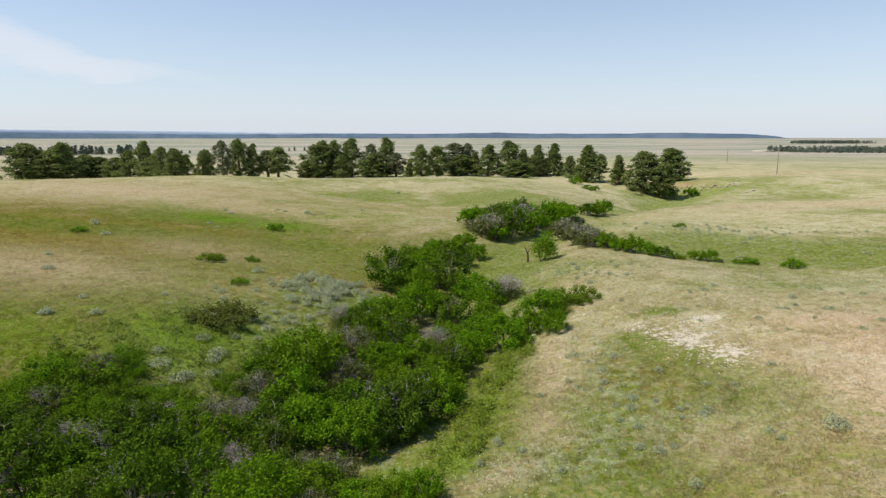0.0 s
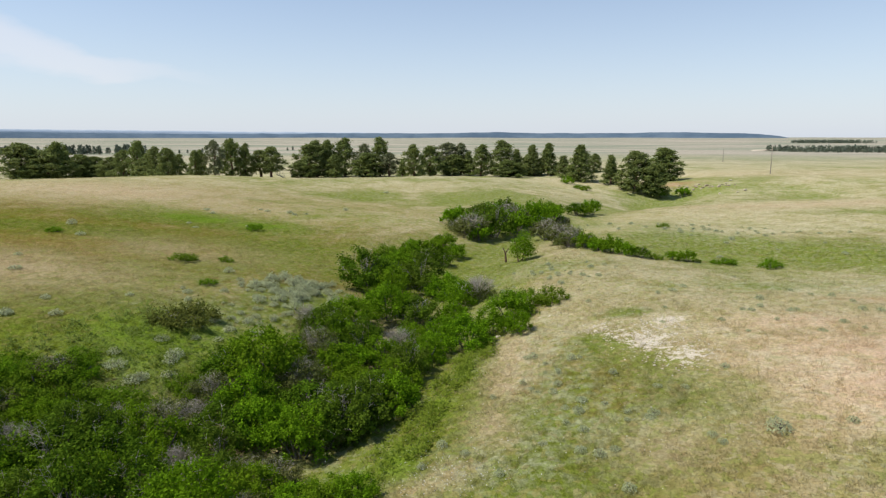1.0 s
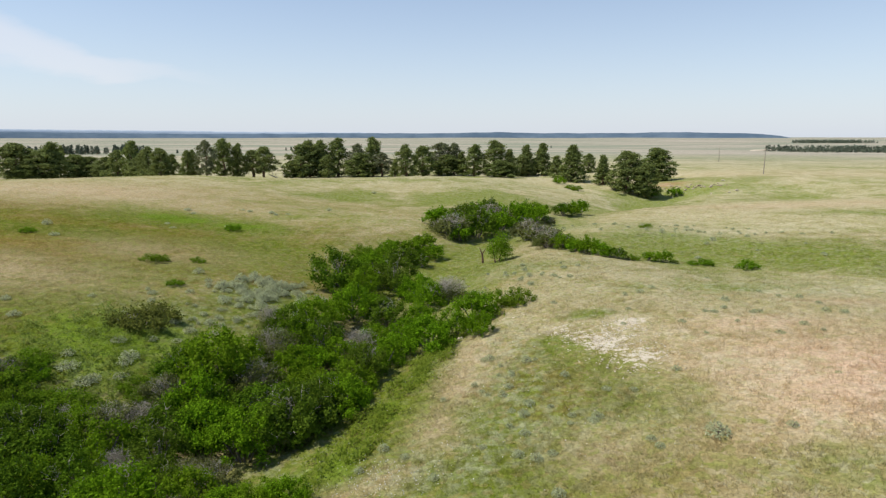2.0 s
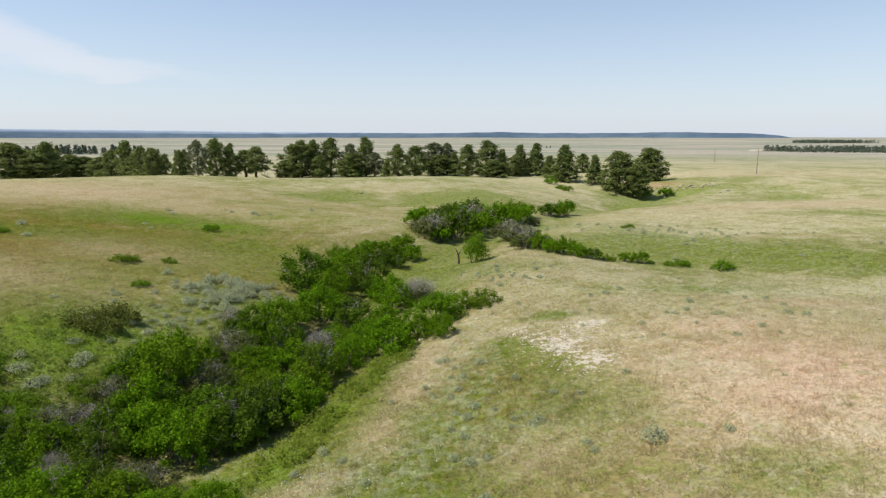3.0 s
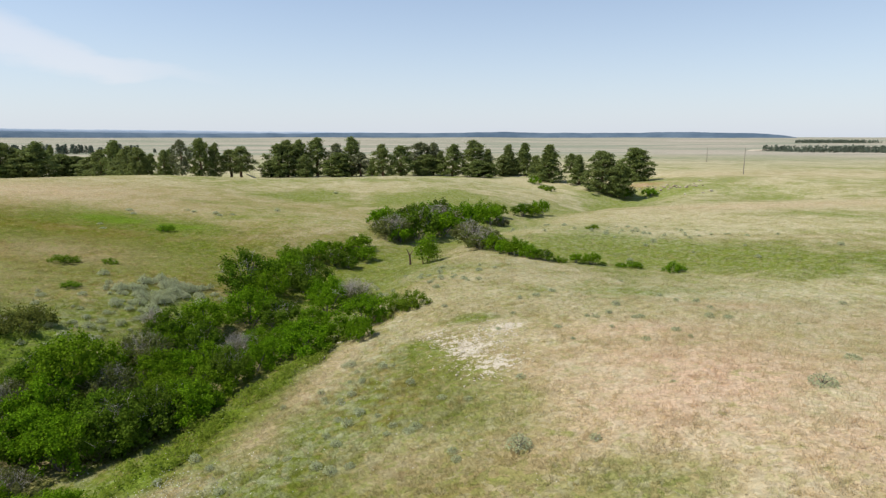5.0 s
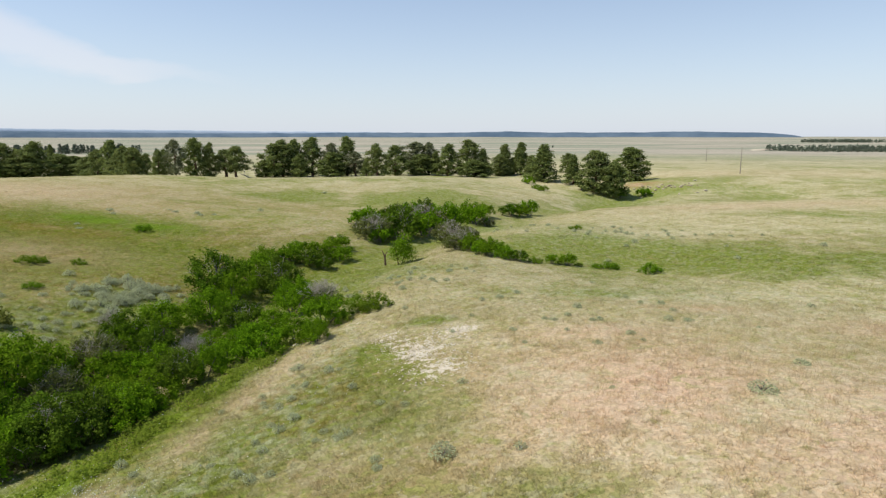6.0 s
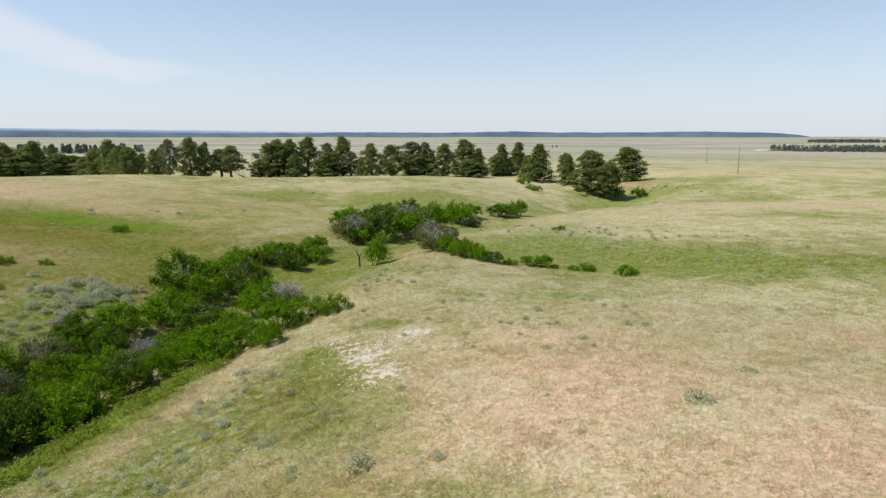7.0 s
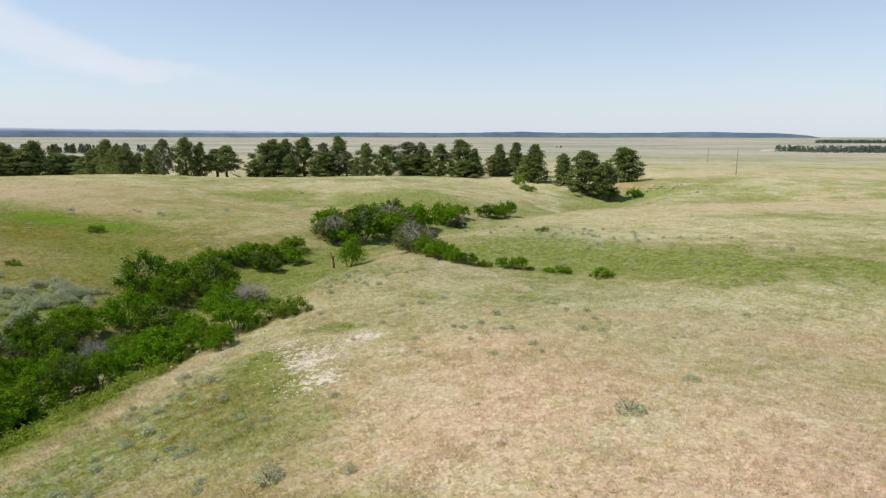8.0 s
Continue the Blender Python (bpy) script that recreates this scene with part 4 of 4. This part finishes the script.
def sage_patch(cx, cy, sx, sy, count, low, high, seed):
    rng = random.Random(seed)
    plant_sage([(rng.gauss(cx, sx), rng.gauss(cy, sy), rng.uniform(low, high)) for _ in range(count)], seed, 0.9, 1.35)


sage_patch(-9.7, 50.6, 2.0, 2.1, 70, 0.5, 1.15, 86)
sage_patch(-12.2, 46.5, 2.2, 2.6, 34, 0.3, 0.7, 91)
plant_sage([(-17.4, 35.7, 0.85), (-16.8, 34.6, 1.27), (-15.3, 33.6, 1.23), (-15.0, 33.9, 0.95), (-13.9, 36.1, 1.13), (-14.0, 35.6, 0.97), (-13.7, 34.5, 0.95), (-17.7, 32.7, 0.8), (-16.1, 32.7, 0.65), (-14.1, 40.2, 0.7), (-13.4, 41.4, 0.8), (-12.2, 40.7, 0.9), (-11.4, 42.3, 0.8), (-10.4, 41.2, 0.9), (-12.4, 39.2, 0.7), (-13.7, 38.7, 0.6), (-11.2, 43.5, 0.7), (-10.0, 43.9, 0.8), (-9.4, 45.2, 0.8), (-11.6, 45.0, 0.6), (-10.6, 46.3, 0.7), (-23.1, 39.4, 0.87), (-25.9, 38.7, 0.88), (-15.4, 37.7, 0.94)], 87)
sage_patch(42.0, 79.0, 6.0, 6.0, 34, 0.4, 0.8, 88)
sage_patch(12.5, 54.5, 3.2, 3.0, 26, 0.3, 0.65, 89)
sage_patch(8.5, 25.0, 3.0, 2.4, 14, 0.35, 0.6, 90)
sage_patch(25.0, 40.5, 5.0, 4.0, 20, 0.3, 0.65, 94)
sage_patch(9.3, 33.0, 1.8, 3.4, 18, 0.3, 0.6, 95)
sage_patch(24.0, 90.0, 7.0, 5.0, 16, 0.3, 0.7, 92)


# ---- stones ----
def stone_mesh(name, seed, flat):
    bm = bmesh.new()
    bmesh.ops.create_icosphere(bm, subdivisions=2, radius=0.5)
    for v in bm.verts:
        p = v.co * 2.1 + Vector((seed * 7.3, 0, 0))
        v.co *= 1 + 0.35 * noise.noise(p) + 0.16 * noise.noise(p * 2.7)
        v.co.x = math.copysign(abs(v.co.x * 2) ** 0.75 / 2, v.co.x)
        v.co.z = v.co.z * flat
    me = bpy.data.meshes.new(name)
    bm.to_mesh(me)
    bm.free()
    return me


def stone_kinds(name, label, material, group):
    kinds = []
    for seed, flat in ((1, 0.55), (2, 0.7), (3, 0.45)):
        me = stone_mesh(name, seed, flat)
        me.materials.append(material)
        kinds.append(tagged(new(name, me), label, "rock", group))
    return kinds


SAND_KINDS = stone_kinds("sandstone_block", "tan weathered sandstone block lying in the grass", SANDSTONE, "sandstone outcrop by the pines")
PALE_KINDS = stone_kinds("pale_rock", "pale weathered rock at the edge of the draw", PALE_ROCK, "pale rocks")


def lay_stones(kinds, rows, seed):
    rng = random.Random(seed)
    for x, y, wide in rows:
        m = pose(x, y, float(land(x, y)) + wide * 0.08, rng.uniform(-12, 12), rng.uniform(-12, 12), rng.uniform(0, 360))
        put_down(kinds, rng.randrange(3), m @ Matrix.Diagonal((wide, wide * rng.uniform(0.6, 0.9), wide * rng.uniform(0.7, 1.0), 1)))


rocky = random.Random(93)
lay_stones(SAND_KINDS, [(63.2 + i * 0.42 + rocky.uniform(-0.6, 0.6), 164.5 - i * 0.16 + rocky.gauss(0, 1.3), rocky.uniform(0.35, 1.1)) for i in range(34)], 94)
lay_stones(PALE_KINDS, [(7.0, 42.0, 0.9), (5.7, 38.5, 0.55), (6.4, 41.0, 0.5), (60.5, 160.5, 0.9), (74.5, 151.0, 0.9), (77.0, 152.5, 1.3), (70.5, 152.0, 0.7), (63.0, 157.5, 0.6), (79.5, 166.0, 1.0)], 95)


def chips(name, label, centres, count, low, high, seed):
    """Loose flat chips of chalk on bare soil, too many to count."""
    rng = np.random.default_rng(seed)
    base = np.array([(-0.5, -0.4, 0), (0.5, -0.45, 0), (0.45, 0.4, 0), (-0.4, 0.5, 0), (-0.3, -0.25, 0.35), (0.3, -0.2, 0.4), (0.25, 0.25, 0.35), (-0.25, 0.3, 0.3)])
    quads = np.array([(4, 5, 6, 7), (0, 1, 5, 4), (1, 2, 6, 5), (2, 3, 7, 6), (3, 0, 4, 7)])
    verts, faces = [], []
    for i in range(count):
        cx, cy, sx, sy = centres[rng.integers(len(centres))]
        x, y, s, a = rng.normal(cx, sx), rng.normal(cy, sy), rng.uniform(low, high) * rng.uniform(0.5, 1), rng.uniform(0, 6.3)
        p = base * s * rng.uniform(0.7, 1.3, (8, 3)) * np.array([1, 1, 0.8])
        q = np.stack([p[:, 0] * math.cos(a) - p[:, 1] * math.sin(a) + x, p[:, 0] * math.sin(a) + p[:, 1] * math.cos(a) + y, p[:, 2] + float(land(x, y)) - 0.02 + rng.uniform(0, 0.03)], -1)
        verts.append(q), faces.append(quads + 8 * i)
    me = quick_mesh(name, np.concatenate(verts), np.concatenate(faces))
    me.materials.append(CHALK_STONE)
    tagged(new(name, me), label, "gravel", kind="stuff")


chips("chalk_rubble", "white chalk rubble scattered over a bare patch", [(14.9, 35.9, 1.1, 1.4), (17.0, 38.8, 0.7, 0.9), (15.2, 36.5, 1.3, 1.6), (16.0, 32.6, 1.2, 1.0), (12.6, 38.9, 0.5, 0.5), (15, 36, 1.0, 1.4)], 1400, 0.04, 0.14, 96)


# ---- utility poles ----
def utility_pole():
    top = thing("utility_pole", "weathered wooden utility pole on the open prairie", "utility pole", "line of utility poles")
    part("shaft", tube_mesh("shaft", [tube([(0, 0, -0.3), (0, 0, 3.5), (0, 0, 7.4), (0, 0, 7.42)], [0.14, 0.12, 0.09, 0.02], 10)]), POLE, top)
    arm = part("crossarm", tube_mesh("crossarm", [tube([(-0.7, 0, 6.9), (0.7, 0, 6.9)], [0.07, 0.07], 4)]), POLE, top)
    for x in (-0.6, 0.6, 0.0):
        z = 6.95 if x else 7.38
        part("insulator", tube_mesh("insulator", [tube([(x, 0, z), (x, 0, z + 0.08), (x, 0, z + 0.2), (x, 0, z + 0.22)], [0.03, 0.06, 0.05, 0.01], 6)]), SANDSTONE, arm if x else top, "ceramic insulator")
    return top


POLE_KIND = [utility_pole()]
for x, y, turn, tall in ((97.5, 180.5, 60, 1.0), (120.0, 262.0, 60, 0.8)):
    put_down(POLE_KIND, 0, pose(x, y, float(land(x, y)), 0, -2, turn) @ Matrix.Diagonal((1, 1, tall, 1)))


# ---- fallen dead pine ----
def fallen_pine():
    rng = np.random.default_rng(97)
    top = thing("fallen_pine", "grey dead pine fallen among the standing trees", "tree")
    part("trunk", tube_mesh("trunk", [tube([(-3.2, 0, 0.9), (-1, 0.1, 0.7), (1.5, 0, 0.4), (3.4, -0.2, 0.25)], [0.08, 0.16, 0.22, 0.26], 7)]), DEAD, top)
    for i in range(12):
        x = -3 + i * 0.45
        e = (x - rng.uniform(0.5, 1.4), rng.uniform(-1.3, 1.3), 0.8 + rng.uniform(0.3, 1.9))
        limb = part("branch", tube_mesh("branch", [tube([(x, 0.05, 0.75 - 0.08 * i * 0.4), e], [0.05, 0.012], 4)]), DEAD, top)
        for f in (0.5, 0.8):
            q = Vector((x, 0.05, 0.7)).lerp(Vector(e), f)
            part("twig", tube_mesh("twig", [tube([q, q + Vector((rng.uniform(-0.5, 0.2), rng.uniform(-0.4, 0.4), rng.uniform(0.1, 0.5)))], [0.02, 0.006], 3)]), DEAD, limb)
    top.matrix_basis = pose(-46.8, 187, float(land(-46.8, 187)), 0, 14, 40) @ Matrix.Diagonal((0.55, 0.8, 0.95, 1))


fallen_pine()


# ---- the far distance ----
def far_pine(seed):
    rng = np.random.default_rng(seed)
    top = thing("far_pine", "small dark pine standing far out on the plain", "tree", "far pines on the plain")
    part("trunk", tube_mesh("trunk", [tube([(0, 0, -0.3), (0, 0, 5.5)], [0.2, 0.04], 5)]), BARK, top)
    n = 110
    h = rng.uniform(0.12, 1, n)
    ang, rad = rng.uniform(0, 6.3, n), 1.9 * (1.05 - h) ** 0.6 * rng.uniform(0.4, 1, n)
    at = np.stack([rad * np.cos(ang), rad * np.sin(ang), h * 6], -1)
    v, f = leaves(rng, at, np.stack([np.cos(ang), np.sin(ang), np.full(n, 0.3)], -1), 1.1, 0.9)
    part("crown", quick_mesh("crown", v, f), HAZY_NEEDLE, top)
    return top


FAR_KINDS = [far_pine(98), far_pine(99)]
outfield = random.Random(100)


def far_row(x0, x1, y0, y1, count, low, high):
    for i in range(count):
        x = x0 + (x1 - x0) * (i + outfield.uniform(0.1, 0.9)) / count
        y = y0 + (y1 - y0) * (i + 0.5) / count + outfield.uniform(-12, 12)
        s = outfield.uniform(low, high)
        put_down(FAR_KINDS, outfield.randrange(2), pose(x, y, float(land(x, y)), 0, 0, outfield.uniform(0, 360)) @ Matrix.Diagonal((s, s, s, 1)))


far_row(-300, -205, 395, 425, 80, 0.6, 1.0)
far_row(-200, -165, 430, 440, 6, 0.35, 0.55)
far_row(-130, -110, 520, 520, 4, 0.4, 0.7)
far_row(118, 126, 700, 706, 3, 0.3, 0.5)


def woods(name, label, x0, x1, y0, y1, count, low, high, seed):
    """A far belt of conifers in one mesh: three stacked ragged cones of boughs for each tree."""
    rng = np.random.default_rng(seed)
    allv, allf, count_v = [], [], 0
    for i in range(count):
        x, y = rng.uniform(x0, x1), rng.uniform(y0, y1)
        tall = rng.uniform(low, high)
        n = 26
        h = rng.uniform(0.1, 1, n)
        ang, rad = rng.uniform(0, 6.3, n), 0.30 * tall * (1.05 - h) ** 0.6 * rng.uniform(0.4, 1, n)
        at = np.stack([x + rad * np.cos(ang), y + rad * np.sin(ang), float(land(x, y)) + h * tall], -1)
        v, f = leaves(rng, at, np.stack([np.cos(ang), np.sin(ang), np.full(n, 0.2)], -1), tall * 0.28, tall * 0.26)
        allv.append(v), allf.append(f + count_v)
        count_v += len(v)
    me = quick_mesh(name, np.concatenate(allv), np.concatenate(allf))
    me.materials.append(HAZY_NEEDLE)
    tagged(new(name, me), label, "woods", kind="stuff")


def pale_bluff():
    """A low washed-out bluff beside the far belt of trees."""
    me = stone_mesh("pale_bluff", 5, 0.3)
    me.materials.append(PALE_ROCK)
    ob = tagged(new("pale_bluff", me), "low pale eroded bluff beside the far trees", "bluff")
    ob.matrix_basis = pose(262, 505, float(land(262, 505)), 0, 0, 20) @ Matrix.Diagonal((26, 12, 9, 1))


pale_bluff()
woods("far_woods", "belt of dark conifers far out on the plain", 258, 530, 440, 500, 1000, 1.8, 4.6, 101)
woods("farther_woods", "thin wooded rise beyond the far belt", 600, 710, 1020, 1085, 330, 3.0, 5.5, 102)

def weed_patch(name, label, x0, x1, y0, y1, per_m2, tall, leaf, material, seed, keep):
    """Leafy weeds in clumps, too many to count."""
    rng = np.random.default_rng(seed)
    n = int((x1 - x0) * (y1 - y0) * per_m2)
    x, y = rng.uniform(x0, x1, n), rng.uniform(y0, y1, n)
    ok = keep(x, y)
    x, y = x[ok], y[ok]
    n, each = len(x), 15
    high = tall * rng.uniform(0.35, 1.2, n)[:, None]
    rise = rng.uniform(0, 1, (n, each))
    ang, rad = rng.uniform(0, 6.3, (n, each)), rng.uniform(0.05, 0.42, (n, each)) * (1.15 - rise)
    z = land(x, y)[:, None] + 0.03 + rise * high
    at = np.stack([x[:, None] + np.cos(ang) * rad, y[:, None] + np.sin(ang) * rad, z], -1).reshape(-1, 3)
    out = np.stack([np.cos(ang) * 0.5, np.sin(ang) * 0.5, np.full(ang.shape, 0.8)], -1).reshape(-1, 3)
    v, f = leaves(rng, at, out, leaf, leaf * 0.45)
    me = quick_mesh(name, v, f)
    me.materials.append(material)
    tagged(new(name, me), label, "weeds", kind="stuff")


def at_foot(x, y):
    """The strip of rank growth between the thicket and the knoll."""
    middle = np.interp(y, (20, 26, 31, 36, 40, 44), (-3.0, 0.3, 1.9, 3.7, 5.3, 8.5))
    return np.abs(x - middle) < 1.0 + 0.5 * np.sin(y * 1.7) + 0.3 * np.sin(y * 4.1 + x)


def west_margin(x, y):
    ragged = 1 + 0.3 * np.sin(x * 1.3) * np.sin(y * 1.1) + 0.2 * np.sin(x * 3.1 + y * 2.3)
    return np.hypot((x + 15) / 7, (y - 36) / 5) < ragged


LEAF_WEED = leaf_material("weed_leaf", (0.125, 0.205, 0.010), (0.27, 0.38, 0.03), (0.30, 0.34, 0.06), 0.6, 0.6)
LEAF_FORB = leaf_material("forb_leaf", (0.12, 0.19, 0.016), (0.26, 0.34, 0.06), (0.25, 0.30, 0.08), 0.6, 0.6)
weed_patch("foot_weeds", "rank bright green weeds along the foot of the thicket", -6, 10, 20, 45, 9, 0.5, 0.17, LEAF_WEED, 106, at_foot)
weed_patch("margin_weeds", "rough green weeds on the slope above the thicket", -30, -5, 28, 47, 4.5, 0.45, 0.17, LEAF_FORB, 107, west_margin)


# ---- small tree by the draw ----
def small_tree():
    """A young two-stemmed tree with a dead stub beside it."""
    rng = np.random.default_rng(103)
    top = thing("small_tree", "small bright green tree on bare stems in the grass", "tree")
    crown = [(0.5, 0.0, 1.3), (-0.35, 0.3, 1.5), (0.1, -0.4, 1.8), (0.8, 0.3, 0.9), (-0.1, 0.5, 1.1), (0.35, 0.2, 2.1), (-0.5, -0.2, 0.9), (0.6, -0.45, 1.1), (0.2, -0.3, 0.75)]
    allv, allf, count = [], [], 0
    for c in crown:
        n, r = 260, rng.uniform(0.5, 0.68)
        way = unit(rng.normal(0, 1, (n, 3)) + np.array([0, 0, 0.3]))
        v, f = leaves(rng, np.array(c) + way * r * rng.uniform(0.6, 1.15, (n, 1)), way, 0.13, 0.1)
        allv.append(v), allf.append(f + count)
        count += len(v)
    part("crown", quick_mesh("crown", np.concatenate(allv), np.concatenate(allf)), LEAF_BRIGHT, top)
    for x, lean in ((0.1, 0.5), (-0.2, -0.35)):
        part("trunk", tube_mesh("trunk", [tube([(x, 0, -0.1), (x + lean * 0.4, 0.05, 0.8), (x + lean, 0.1, 1.9)], [0.06, 0.045, 0.02], 6)]), BARK, top)
    part("dead_stub", tube_mesh("dead_stub", [tube([(-1.3, -0.1, -0.1), (-1.35, -0.1, 0.7), (-1.6, -0.1, 1.3)], [0.1, 0.08, 0.03], 6), tube([(-1.35, -0.1, 0.7), (-1.1, -0.1, 1.2)], [0.06, 0.02], 5)]), BARK, top, "dark dead stub")
    top.matrix_basis = pose(11.0, 66.5, float(land(11.0, 66.5)), 0, 0, 0) @ Matrix.Diagonal((1.25, 1.25, 1.2, 1))


small_tree()


def flower_specks(name, label, cx, cy, sx, sy, count, seed):
    """Small white flower heads above the grass."""
    rng = np.random.default_rng(seed)
    x, y = rng.normal(cx, sx, count), rng.normal(cy, sy, count)
    at = np.stack([x, y, land(x, y) + rng.uniform(0.2, 0.4, count)], -1)
    v, f = leaves(rng, at, np.tile(np.array([0, 0, 1.0]), (count, 1)), 0.05, 0.05)
    me = quick_mesh(name, v, f)
    me.materials.append(PETAL)
    tagged(new(name, me), label, "flowers", kind="stuff")


PETAL = leaf_material("white_petal", (0.62, 0.60, 0.52), (0.80, 0.79, 0.72), (0.7, 0.68, 0.6), 0.3)
flower_specks("white_flowers", "small white wildflowers among the green grass", 2.6, 23.5, 1.2, 1.0, 260, 104)
flower_specks("yarrow_flowers", "scattered pale wildflowers in the grass of the knoll", 8.0, 27.0, 6.0, 5.0, 300, 105)
